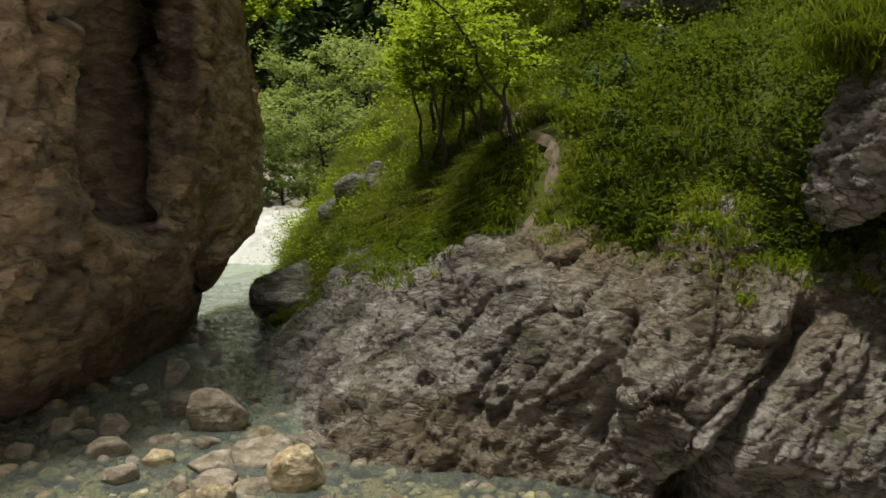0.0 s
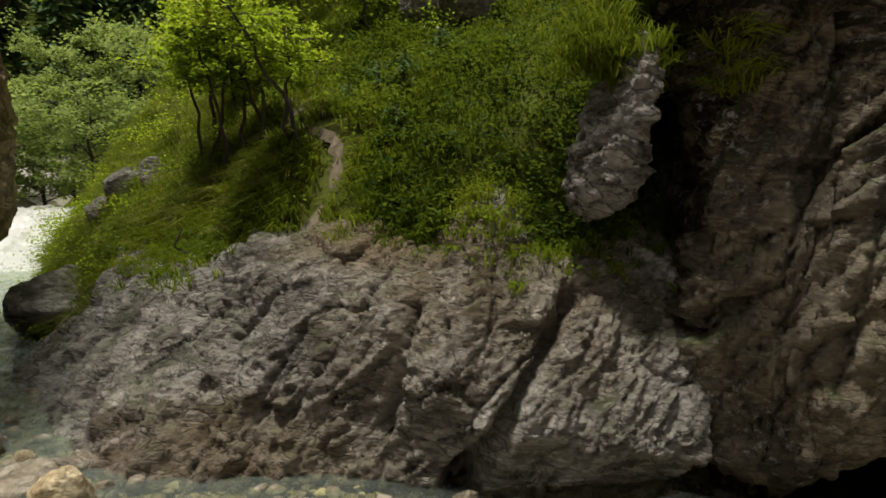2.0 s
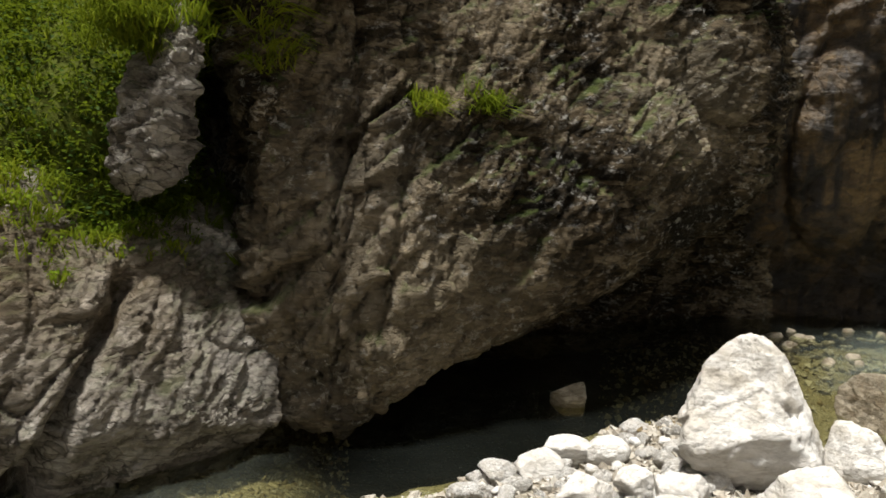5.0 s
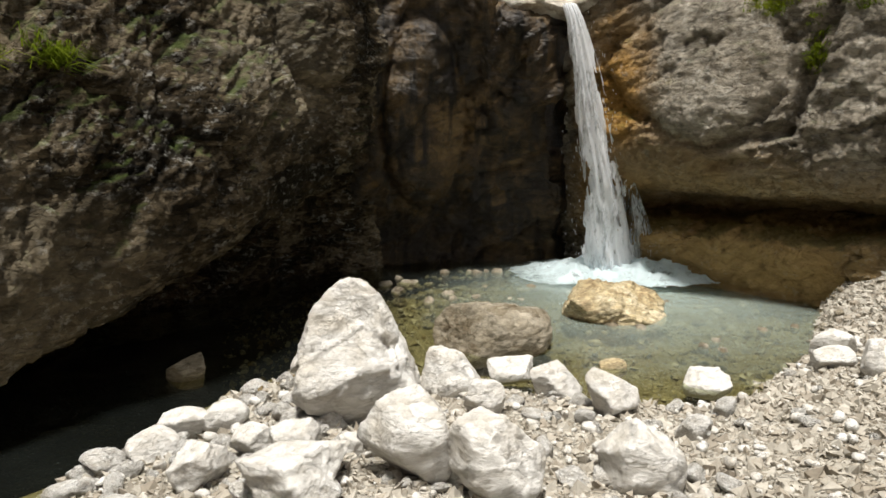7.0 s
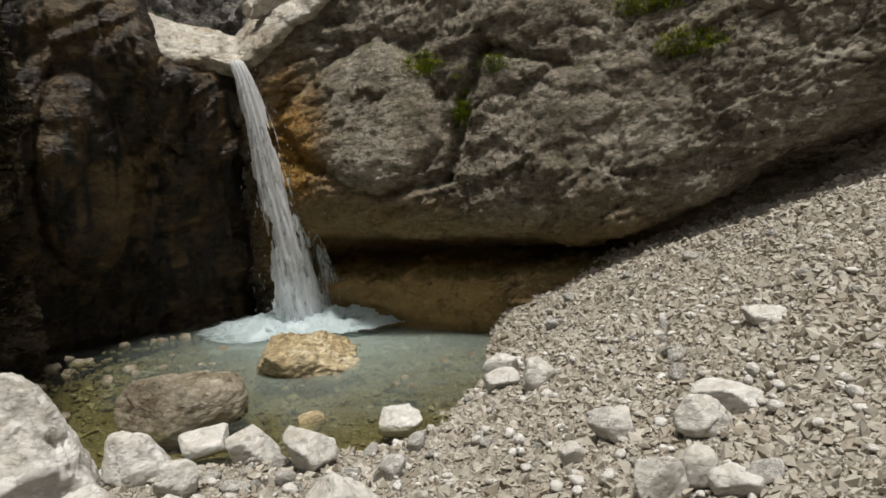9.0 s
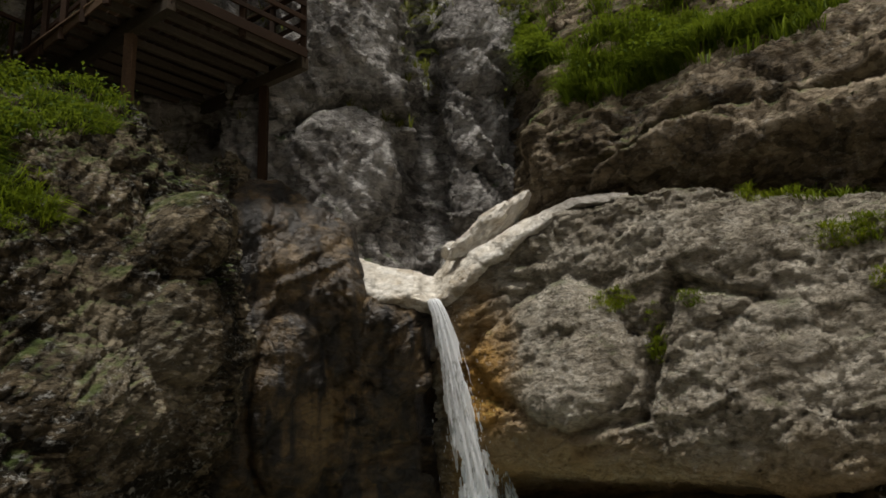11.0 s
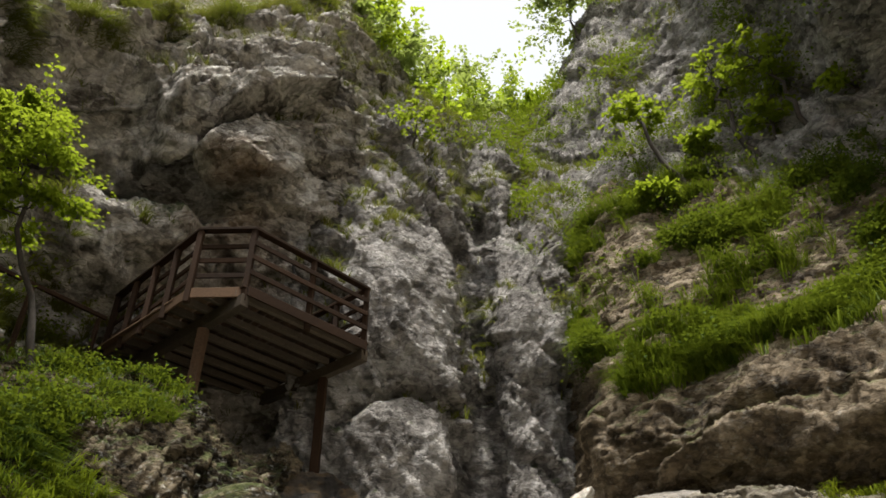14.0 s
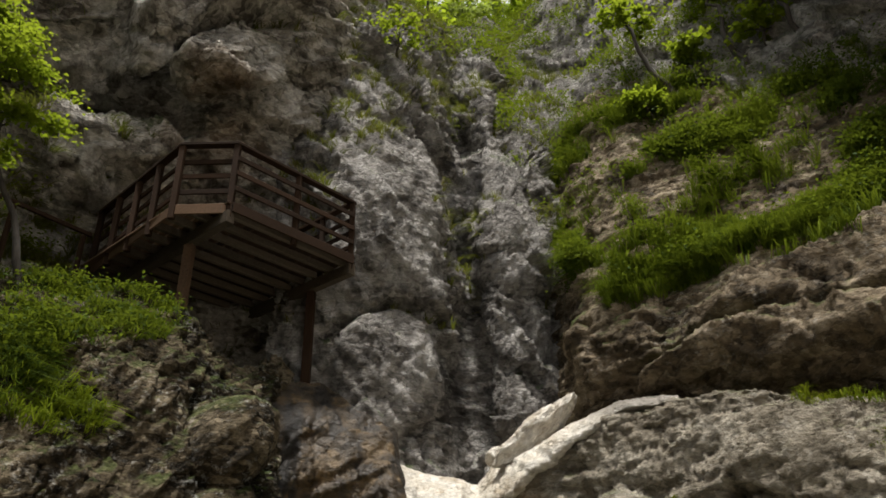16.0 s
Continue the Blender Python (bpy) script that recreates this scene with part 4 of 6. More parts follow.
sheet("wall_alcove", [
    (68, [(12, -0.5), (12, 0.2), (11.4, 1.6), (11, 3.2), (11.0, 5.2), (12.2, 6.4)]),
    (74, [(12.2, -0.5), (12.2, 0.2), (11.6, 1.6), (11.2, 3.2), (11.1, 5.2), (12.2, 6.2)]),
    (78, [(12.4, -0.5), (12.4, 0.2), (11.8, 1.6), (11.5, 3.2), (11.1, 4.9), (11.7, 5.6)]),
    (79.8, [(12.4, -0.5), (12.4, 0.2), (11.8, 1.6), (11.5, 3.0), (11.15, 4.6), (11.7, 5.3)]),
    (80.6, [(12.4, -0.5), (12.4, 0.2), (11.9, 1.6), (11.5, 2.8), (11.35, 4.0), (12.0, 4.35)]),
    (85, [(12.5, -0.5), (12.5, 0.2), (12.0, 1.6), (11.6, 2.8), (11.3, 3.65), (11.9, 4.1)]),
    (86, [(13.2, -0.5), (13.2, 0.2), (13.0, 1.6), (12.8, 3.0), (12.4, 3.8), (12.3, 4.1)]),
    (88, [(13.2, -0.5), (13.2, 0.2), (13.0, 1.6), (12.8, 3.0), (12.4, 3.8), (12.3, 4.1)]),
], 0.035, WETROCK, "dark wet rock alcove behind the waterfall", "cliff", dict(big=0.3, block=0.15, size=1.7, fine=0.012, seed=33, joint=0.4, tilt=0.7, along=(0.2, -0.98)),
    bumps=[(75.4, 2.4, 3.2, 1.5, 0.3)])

sheet("wall_right", [
    (86.2, [(13.2, -0.5), (13.0, 0.4), (12.8, 1.0), (12.6, 1.5), (12.4, 2.0), (12.0, 3.0), (11.7, 4.0), (12.3, 4.2)]),
    (88, [(12.6, -0.5), (12.4, 0.4), (12.2, 1.0), (11.9, 1.5), (11.7, 2.1), (11.5, 3.1), (11.5, 4.2), (12.3, 4.4)]),
    (91, [(11.9, -0.5), (11.55, 0.6), (12.6, 1.0), (11.1, 1.6), (10.85, 2.1), (11.2, 3.2), (11.3, 4.7), (12.4, 4.9)]),
    (94, [(11.6, -0.5), (11.15, 0.66), (12.5, 1.05), (10.7, 1.7), (10.45, 2.1), (10.85, 3.1), (11.1, 5.0), (12.4, 5.2)]),
    (99, [(11.1, -0.5), (10.65, 0.7), (12.0, 1.08), (10.17, 1.62), (9.98, 2.05), (10.3, 3.2), (10.6, 5.15), (12.4, 5.3)]),
    (106, [(10.4, -0.4), (10.0, 0.75), (11.4, 1.1), (9.88, 1.52), (9.7, 2.0), (9.9, 3.3), (10.2, 5.2), (12.0, 5.3)]),
    (112, [(9.95, -0.1), (9.7, 0.85), (10.9, 1.15), (9.58, 1.5), (9.45, 2.0), (9.6, 3.3), (10.0, 4.95), (12.0, 5.1)]),
    (118, [(9.9, 0.4), (9.7, 1.1), (10.1, 1.5), (9.35, 1.7), (9.3, 2.2), (9.4, 3.3), (9.9, 4.7), (12.0, 4.9)]),
    (126, [(9.8, 1.2), (9.5, 1.8), (9.8, 2.2), (9.05, 2.45), (9.0, 2.8), (9.1, 3.6), (9.6, 4.6), (12.0, 4.8)]),
    (138, [(10, 1.8), (9.6, 2.4), (9.8, 3.0), (9.2, 3.3), (9.0, 3.6), (9.1, 4.2), (9.6, 5.2), (12.0, 5.6)]),
], 0.03, WALLROCK, "grey limestone wall with an undercut foot beside the pool", "cliff",
    dict(big=0.16, block=0.09, size=0.5, fine=0.02, seed=41, joint=0.7, tilt=0.25, along=(0, -1)),
    grooves=[((104.5, 3.9), (101.5, 2.2), 0.06, 0.22), ((101.5, 2.2), (97, 2.05), 0.06, 0.15), ((104.5, 3.9), (112, 3.5), 0.05, 0.15)],
    bumps=[(95.6, 3.05, 5.6, 0.98, 0.3), (108, 4.4, 4.0, 0.6, 0.07), (114, 3.0, 6.0, 0.7, 0.06)])

sheet("channel_lip", [
    (80.2, [(11.6, 4.15), (11.35, 4.35), (11.5, 4.65), (11.8, 4.8), (13.2, 4.85)]),
    (82, [(11.6, 3.9), (11.3, 4.05), (11.45, 4.3), (12.0, 4.7), (13.2, 4.75)]),
    (85, [(11.6, 3.9), (11.35, 4.05), (11.5, 4.25), (12.1, 4.62), (13.2, 4.7)]),
    (86.4, [(11.8, 3.85), (11.45, 3.98), (11.6, 4.05), (12.1, 4.5), (13.2, 4.65)]),
    (88, [(11.7, 3.95), (11.35, 4.15), (11.5, 4.45), (12, 4.85), (13.2, 4.9)]),
    (91, [(11.5, 4.4), (11.1, 4.55), (11.25, 4.82), (11.8, 5.0), (13.2, 4.95)]),
    (94.5, [(11.3, 4.8), (10.92, 4.93), (11.1, 5.15), (11.8, 5.3), (13, 5.2)]),
    (98, [(11.0, 5.05), (10.6, 5.2), (10.8, 5.38), (11.5, 5.48), (12.6, 5.35)]),
    (102, [(10.8, 5.05), (10.45, 5.18), (10.65, 5.3), (11.3, 5.38), (12.4, 5.4)]),
], 0.03, PALE, "pale water-polished limestone chute above the waterfall", "rock channel", dict(big=0.06, block=0.05, size=0.5, fine=0.012, seed=51))

sheet("tier_right", [
    (93.2, [(13.7, 5.0), (13.5, 5.9), (13.5, 6.4), (14.0, 7.5), (15, 10), (16.2, 12)]),
    (96, [(12.3, 5.0), (11.6, 5.9), (11.7, 6.5), (12.9, 8.5), (14.6, 11.5), (16, 14)]),
    (100, [(11.9, 4.9), (11.1, 5.9), (11.3, 6.8), (12.5, 8.8), (13.9, 11.5), (15.8, 15)]),
    (106, [(11.4, 4.8), (10.7, 5.8), (11.2, 6.95), (12.6, 9), (14, 11.8), (15.8, 14.8)]),
    (112, [(11.0, 4.6), (10.4, 5.7), (11, 7.0), (12.4, 9), (13.8, 11.7), (15.4, 14.4)]),
    (119, [(10.8, 4.4), (10.2, 5.7), (10.9, 7.2), (12.3, 9), (13.5, 11.4), (14.8, 13.6)]),
    (132, [(10.8, 4.6), (10.2, 5.9), (10.9, 7.2), (12.3, 9), (13.5, 11.4), (14.8, 13.6)]),
], 0.045, TIERROCK, "layered brown rock tier under a grassy slope", "cliff", dict(big=0.2, block=0.19, size=0.75, fine=0.025, seed=61, joint=0.4, tilt=0.12, along=(0, -1)),
    ledges=[([(100, 5.85), (105.6, 6.12), (108.8, 6.2), (112, 5.9), (118, 6.0), (130, 6.2)], 0.35, -0.5), ([(104, 6.55), (107, 6.8), (111, 7.0), (118, 7.6), (130, 8)], 0.3, -0.5)],
    grooves=[((99, 5.9), (106, 6.3), 0.06, 0.3), ((106, 6.3), (120, 6.5), 0.06, 0.25)])

sheet("cliff_centre", [
    (70, [(12.4, 3.9), (12.6, 7.4), (12.8, 8.5), (13.0, 10.5), (13.4, 12.5), (14.2, 15), (16, 19)]),
    (75, [(12.1, 3.9), (12.1, 7.4), (12.0, 9.1), (12.4, 11), (12.9, 13), (13.6, 15.5), (15, 18.5)]),
    (79.5, [(12.1, 3.9), (12.3, 7.4), (12.3, 9.3), (12.7, 11), (13.2, 13), (14, 16), (15.8, 19)]),
    (83, [(12.5, 3.9), (12.5, 7.3), (12.8, 9.3), (13.3, 11.5), (14.2, 14.5), (15.5, 17.5), (17.5, 20)]),
    (86, [(13.6, 3.9), (13.7, 7.3), (14.0, 9.3), (14.7, 12), (16, 15), (17.2, 18.5), (19, 21)]),
    (88.5, [(12.9, 3.9), (13.0, 7.5), (13.2, 9.5), (13.9, 12), (15.3, 15), (17.8, 19), (20.5, 22.8)]),
    (91.5, [(13.2, 3.9), (13.3, 8), (13.6, 10.8), (15, 13), (17.5, 16.5), (19.5, 20.5), (22, 23.3)]),
    (96, [(13.8, 3.9), (14.3, 9), (15.6, 12), (16.8, 15), (17.8, 18.5), (19.3, 22.4), (21, 25)]),
    (101, [(13.6, 3.9), (14.2, 9), (14.9, 12), (16.2, 16), (17.7, 20.5), (19.5, 26), (22, 31)]),
    (108, [(13.4, 6), (14, 10), (15.2, 14), (16.2, 17.5), (17, 21), (18.5, 27), (21, 33)]),
    (117, [(13, 6), (13.5, 10), (14.2, 13), (14.8, 15.5), (14.2, 17.3), (12.8, 18.2), (16, 33)]),
    (126, [(12.5, 6), (13, 9), (13.4, 11), (13.4, 12.6), (12.4, 13.6), (11.0, 14.2), (14, 30)]),
    (140, [(12, 6), (12.4, 9), (12.8, 11), (12.4, 12.2), (11, 13.0), (9.6, 13.6), (13, 30)]),
], 0.062, CLIFF, "steep grey limestone cliff split by a gully", "cliff", dict(big=0.25, block=0.33, size=1.2, fine=0.02, seed=71, joint=0.5, tilt=-1.1, along=(0, -1)),
    grooves=[((74, 7.1), (80, 7.85), 0.08, 0.4), ((80, 7.85), (85.2, 7.7), 0.08, 0.4), ((78.1, 14.6), (85.5, 10.9), 0.14, 0.6), ((85.5, 10.9), (86.7, 8.4), 0.12, 0.5), ((90.5, 13.2), (93.7, 10.0), 0.14, 0.6), ((93.7, 10.0), (93.5, 7.5), 0.12, 0.5), ((87.7, 12.3), (85.8, 9.6), 0.1, 0.35), ((86.7, 8.4), (87, 5.5), 0.12, 0.45), ((90.5, 13.2), (88.5, 16.5), 0.15, 0.5), ((80, 12.2), (84.4, 11.6), 0.06, 0.2)],
    bumps=[(80.5, 10.2, 4.6, 2.2, 0.16), (90, 10.8, 2.4, 1.7, 0.15), (79.8, 6.5, 5.0, 1.1, 0.15), (97, 15, 3.5, 2.0, 0.3)])

sheet("cliff_roof", [
    # bearings 6 to 27: unseen extension, added to shade the hillside
    (6, [(17, 8.5), (17.5, 10.5), (17.5, 11.5), (17, 12.2), (13.5, 13), (15, 16), (19, 22)]),
    (16, [(15, 8.0), (15, 10.0), (15, 11.0), (14.5, 11.6), (10.0, 12.4), (12, 15.5), (17, 22)]),
    (27, [(11.4, 6.5), (12.2, 8.8), (12.8, 10.3), (13.2, 11.0), (9.2, 12.0), (11, 15), (16, 22)]),
    (38, [(10.6, 6.2), (11.6, 8.6), (12.5, 10.0), (13.2, 10.8), (11.0, 11.9), (12.0, 14.2), (16, 21)]),
    (45, [(10.9, 6.2), (12.0, 8.7), (12.3, 10.1), (14.4, 10.8), (11.9, 12.4), (12.4, 14.5), (15.5, 21)]),
    (52, [(12.6, 6.2), (13.3, 9.2), (12.2, 10.4), (14.4, 11.0), (11.9, 13.0), (12.2, 15), (15, 21)]),
    (60, [(13.5, 6.5), (13.6, 9.6), (12.3, 10.7), (13.8, 11.6), (11.8, 13.5), (12.0, 15.4), (14.5, 21)]),
    (66, [(13.6, 6.5), (13.5, 9.8), (12.7, 11), (12.4, 12), (11.6, 14.0), (11.8, 16), (14, 21)]),
    (71, [(13.4, 6.5), (13.2, 9.5), (13.2, 11), (12.9, 12.5), (12.2, 14.8), (12.3, 16.7), (14, 21)]),
    (75.5, [(14.4, 6.5), (14.2, 9.5), (14, 11), (13.5, 12.5), (13.2, 14.5), (13.6, 17), (15.5, 21)]),
    (80, [(17, 6.5), (17, 9.5), (17, 11), (16.5, 12.5), (16, 14.5), (16, 17), (17.5, 21)]),
], 0.062, ROOFROCK, "massive overhanging limestone roof above the platform", "cliff", dict(big=0.22, block=0.36, size=1.2, fine=0.02, seed=81, joint=0.5, tilt=0.35, along=(0.5, -0.87)),
    ledges=[([(56, 12.5), (61.5, 13.36), (65.3, 13.8), (70, 14.7)], 0.7, 2.5), ([(38, 12.9), (47, 14.0), (54.5, 15.2)], 0.6, 1.5), ([(47, 10.0), (53, 10.8), (60, 11.1)], 0.5, -1.5)],
    bumps=[(47.5, 12.7, 7.5, 1.5, -0.9)],
    grooves=[((56, 12.3), (70, 14.2), 0.12, 0.5), ((44, 11.3), (58, 11.7), 0.3, 0.9), ((48, 13.3), (60, 15.6), 0.09, 0.35), ((60, 14.2), (66, 17), 0.09, 0.35), ((50, 14.6), (58, 14.2), 0.08, 0.3)])

# an unseen wall behind the camera, added to block and bounce light
sheet("wall_rear", [
    (138, [(12, 1.5), (12, 5), (12.5, 9), (14, 12), (18, 15)]),
    (180, [(11, 1.5), (11, 4), (11.5, 7), (13, 9), (18, 11)]),
    (225, [(10.5, 0.5), (10.5, 3), (11, 5.5), (12.5, 7), (17, 9)]),
    (262, [(8.5, 0.0), (8.5, 4), (9, 7), (10, 10), (13, 13)]),
], 0.25, BROWNROCK, "unseen rough wall added behind the camera to block light", "cliff", dict(big=0.5, block=0.4, size=1.6, fine=0.05, seed=91))

# ---------- rock masses that stand out of the faces ----------
boulder("rock_pillar", at(24.9, 6.2, 1.95), (0.3, 0.42, 0.74), GREY, "grey limestone pillar crowned with grass beside a cleft", 7, -26, tip=(0, 14), res=90, power=0.9, cuts=4, crag=dict(big=0.14, block=0.09, size=0.34, fine=0.012))
boulder("hanging_block", at(65.4, 11.95, 11.75), (1.12, 0.85, 0.8), ROOFROCK, "wedged limestone block under the rock roof", 9, -60, tip=(0, -18), res=80, cuts=7, power=0.85, in_place=True, crag=dict(big=0.15, block=0.12, size=0.6))
boulder("rock_slab", (12.0, -0.66, 5.0), (0.22, 0.98, 0.25), PALE, "pale slab leaning up beside the rock channel", 12, 8, tip=(-43, 0), res=60, cuts=8, power=0.6, crag=dict(big=0.06, block=0.06, size=0.4, fine=0.008))
boulder("stone", at(88.2, 12.4, 4.75), (0.28, 0.22, 0.2), PALE, "pale stone lodged in the rock channel", 13, 20, res=30, category="stone")

# ---------- stones: place, width and height of each ----------
BANK = [(6.02, 1.05, 0.49, 0.34), (4.16, 0.82, 0.57, 0.46), (4.05, 0.34, 0.51, 0.39), (3.82, 1.39, 0.73, 0.29), (4.31, 1.59, 0.37, 0.28), (6.13, 0.19, 0.41, 0.32), (5.85, -0.25, 0.38, 0.35), (4.42, -0.41, 0.48, 0.36), (5.03, 2.51, 0.35, 0.17), (4.85, 2.73, 0.35, 0.19), (3.99, 2.07, 0.35, 0.26), (4.42, 1.97, 0.25, 0.19), (4.48, 2.73, 0.33, 0.21), (7.00, -1.09, 0.45, 0.21), (6.85, 0.65, 0.59, 0.26), (5.37, 0.62, 0.27, 0.23), (4.31, 1.24, 0.14, 0.14)]
SCREE = [(6.95, -2.05, 0.40, 0.26), (6.33, -2.22, 0.28, 0.23), (6.78, -2.03, 0.32, 0.16), (4.40, -2.83, 0.40, 0.17), (4.26, -2.58, 0.32, 0.21), (4.63, -2.18, 0.29, 0.20), (3.74, -2.05, 0.26, 0.26), (3.73, -2.26, 0.17, 0.22), (3.56, -2.35, 0.23, 0.13), (5.28, -3.67, 0.29, 0.12), (4.36, -1.79, 0.16, 0.13)]
RIVER = [(-2.66, 7.54, 0.31, 0.28), (-1.83, 6.27, 0.47, 0.34), (-2.20, 6.64, 0.33, 0.28), (-1.99, 6.98, 0.34, 0.17), (-1.27, 5.62, 0.46, 0.28), (-0.92, 5.22, 0.39, 0.37), (-2.65, 6.10, 0.34, 0.21), (-3.08, 6.04, 0.27, 0.19), (-1.80, 5.90, 0.20, 0.14), (-1.59, 5.45, 0.37, 0.18), (-2.47, 5.60, 0.32, 0.17), (-2.16, 5.88, 0.23, 0.13), (-2.03, 5.47, 0.28, 0.17), (-3.09, 5.49, 0.20, 0.18), (-1.72, 5.02, 0.22, 0.17), (-1.16, 5.10, 0.34, 0.13), (-2.19, 5.15, 0.25, 0.16), (-1.50, 5.09, 0.39, 0.15), (-0.74, 5.50, 0.18, 0.14)]
GREAT = (5.14, 1.53, 0.80, 0.89)
BROWN = (7.81, 0.99, 1.15, 0.48)
SHADED = (6.15, 3.50, 0.36, 0.27)
YELLOW = (9.40, -0.17, 1.25, 0.34)
YELLOWISH = (7.29, -0.26, 0.25, 0.16)
NOSE = (-1.85, 10.7, 1.5, 0.72)


def stone(name, spec, mat, label, seed, group="", sink=0.2, **kw):
    x, y, w, h = spec
    low = kw.pop("low", -0.12)
    z = max(ground_at(x, y), -0.45) - h * sink
    z = low if z < -0.15 else z
    tall = h * (1 + sink)
    ob = boulder(name, (x, y, z), (w * 0.55, w * 0.45, tall * 0.56), mat, label, seed, turn=-math.degrees(math.atan2(x - MID.x, y - MID.y)), group=group,
                 category="boulder" if w > 0.35 else "stone", res=kw.pop("res", 34 if w > 0.35 else 22), **kw)
    return ob


stone("boulder", GREAT, RUBBLE, "tall pale limestone boulder with a narrow top on the gravel bank", 23, res=64, power=0.95, cuts=7, sink=0.0, taper=0.5, crag=dict(big=0.06, block=0.045, size=0.4, fine=0.005))
for i, b in enumerate(BANK):
    stone("boulder" if b[2] > 0.35 else "stone", b, RUBBLE, "angular pale limestone block lying on the gravel bank" if b[2] > 0.35 else "pale angular limestone stone among the gravel", 100 + i, "blocks on the bank", res=36, cuts=12)
stone("boulder", BROWN, RIVERROCK, "brownish grey limestone boulder at the edge of the pool", 131, res=60, cuts=6, low=-0.2)
stone("boulder", SHADED, RIVERROCK, "brown boulder in the shade of the overhang", 132)
stone("boulder", YELLOW, OCHRE, "yellow ribbed boulder standing in the pool", 133, res=70, cuts=3, sink=0.2, low=-0.22, crag=dict(big=0.05, block=0.06, size=0.25))
stone("stone", YELLOWISH, OCHRE, "small yellow stone at the edge of the pool", 134)
stone("boulder", NOSE, GREY, "grey boulder at the narrow mouth of the stream", 135, res=60, sink=0.15)
for i, b in enumerate(SCREE):
    stone("stone", b, RUBBLE, "pale limestone stone lying on the scree", 160 + i, "stones on the scree", res=30, cuts=9)
for i, b in enumerate(RIVER):
    stone("stone", b, OCHRE if i % 7 == 5 else RIVERROCK, "water-worn limestone stone in the shallow stream", 200 + i, "stones in the stream", cuts=10, power=0.8)

# loose stones on the bank and in the stream, then the gravel between them
rs = np.random.default_rng(4)
kinds = [boulder_mesh("stone", (0.5, 0.42, 0.3), RUBBLE, 300 + i, res=13, cuts=9) for i in range(7)]
wet_kinds = [boulder_mesh("stone", (0.5, 0.42, 0.3), RIVERROCK if i % 3 else OCHRE, 320 + i, res=14, cuts=12) for i in range(8)]


def strew(count, az, dist, size, meshes, label, group):
    k = 0
    while k < count:
        a, d = rs.uniform(*az), math.sqrt(rs.uniform(dist[0] ** 2, dist[1] ** 2))
        p = at(a, d, 0)
        z = ground_at(p.x, p.y)
        if z < (0.0 if az[0] > 40 else -0.3):
            continue
        z = max(z, -0.06)
        s = size[0] * (size[1] / size[0]) ** (rs.random() ** 1.8)
        ob = new("stone", meshes[int(rs.integers(len(meshes)))])
        ob.matrix_basis = pose(p.x, p.y, z - 0.08 * s, rs.uniform(-25, 25), rs.uniform(-25, 25), rs.uniform(0, 360)) @ Matrix.Diagonal((s, s * rs.uniform(0.7, 1.1), s * rs.uniform(0.6, 1.2), 1))
        tagged(ob, label, "stone", group)
        k += 1


strew(105, (44, 100), (3.0, 6.6), (0.09, 0.3), kinds, "pale angular limestone stone on the gravel bank", "loose stones on the bank")
strew(45, (50, 70), (4.2, 6.2), (0.12, 0.34), kinds, "pale angular limestone stone on the gravel bank", "loose stones on the bank")
strew(45, (96, 131), (3.2, 9.0), (0.08, 0.24), kinds, "pale limestone stone on the scree", "loose stones on the scree")
strew(50, (-34, 30), (4.6, 7.2), (0.08, 0.28), wet_kinds, "wet limestone stone in the stream", "loose stones in the stream")

strew(55, (-32, -8), (5.0, 8.6), (0.10, 0.34), wet_kinds, "wet limestone stone in the stream", "loose stones in the stream")


def small_stones(count, az, dist, size, mat, label, low=-0.34):
    """Stones too many to count, in one mesh."""
    src = [boulder_mesh("stones", (0.5, 0.42, 0.3), mat, 340 + i, res=6, cuts=8) for i in range(6)]
    src = [(np.array([v.co for v in me.vertices]), np.array([list(f.vertices) for f in me.polygons])) for me in src]
    pieces = []
    while len(pieces) < count:
        a, d = rs.uniform(*az), math.sqrt(rs.uniform(dist[0] ** 2, dist[1] ** 2))
        p = at(a, d, 0)
        z = ground_at(p.x, p.y)
        if z < low:
            continue
        s = size[0] * (size[1] / size[0]) ** (rs.random() ** 1.6)
        v, f = src[int(rs.integers(6))]
        t = rs.uniform(0, 6.28)
        turn = np.array([[math.cos(t), -math.sin(t), 0], [math.sin(t), math.cos(t), 0], [rs.normal(0, 0.2), rs.normal(0, 0.2), 1]])
        pieces.append((v @ turn * s * (1, rs.uniform(0.7, 1.1), rs.uniform(0.7, 1.3)) + (p.x, p.y, max(z, -0.08) - 0.04 * s), f))
    tagged(new("small_stones", mesh_of("small_stones", *joined(pieces), mat)), label, "stones", kind="stuff")


small_stones(420, (-36, 10), (4.5, 8.6), (0.07, 0.2), RIVERROCK, "many small wet stones in the shallow stream")
small_stones(150, (-21.2, -17.6), (9.0, 11.6), (0.07, 0.26), RIVERROCK, "grey pebbles heaped at the foot of the cliff", -0.9)
small_stones(130, (-17, -9), (6.0, 9.4), (0.06, 0.22), RIVERROCK, "grey pebbles along the edge of the outcrop", -0.9)
small_stones(160, (-34, 16), (4.6, 7.6), (0.06, 0.16), OCHRE, "small ochre stones in the shallow stream")
small_stones(1100, (42, 132), (2.8, 7.6), (0.035, 0.13), RUBBLE, "many small pale stones on the gravel bank", 0.03)


small_stones(110, (68, 84), (8.3, 11.9), (0.1, 0.3), RIVERROCK, "brown cobbles in the shallow back of the pool")
small_stones(100, (84, 106), (7.5, 10.5), (0.07, 0.2), RIVERROCK, "brown cobbles along the edge of the pool")


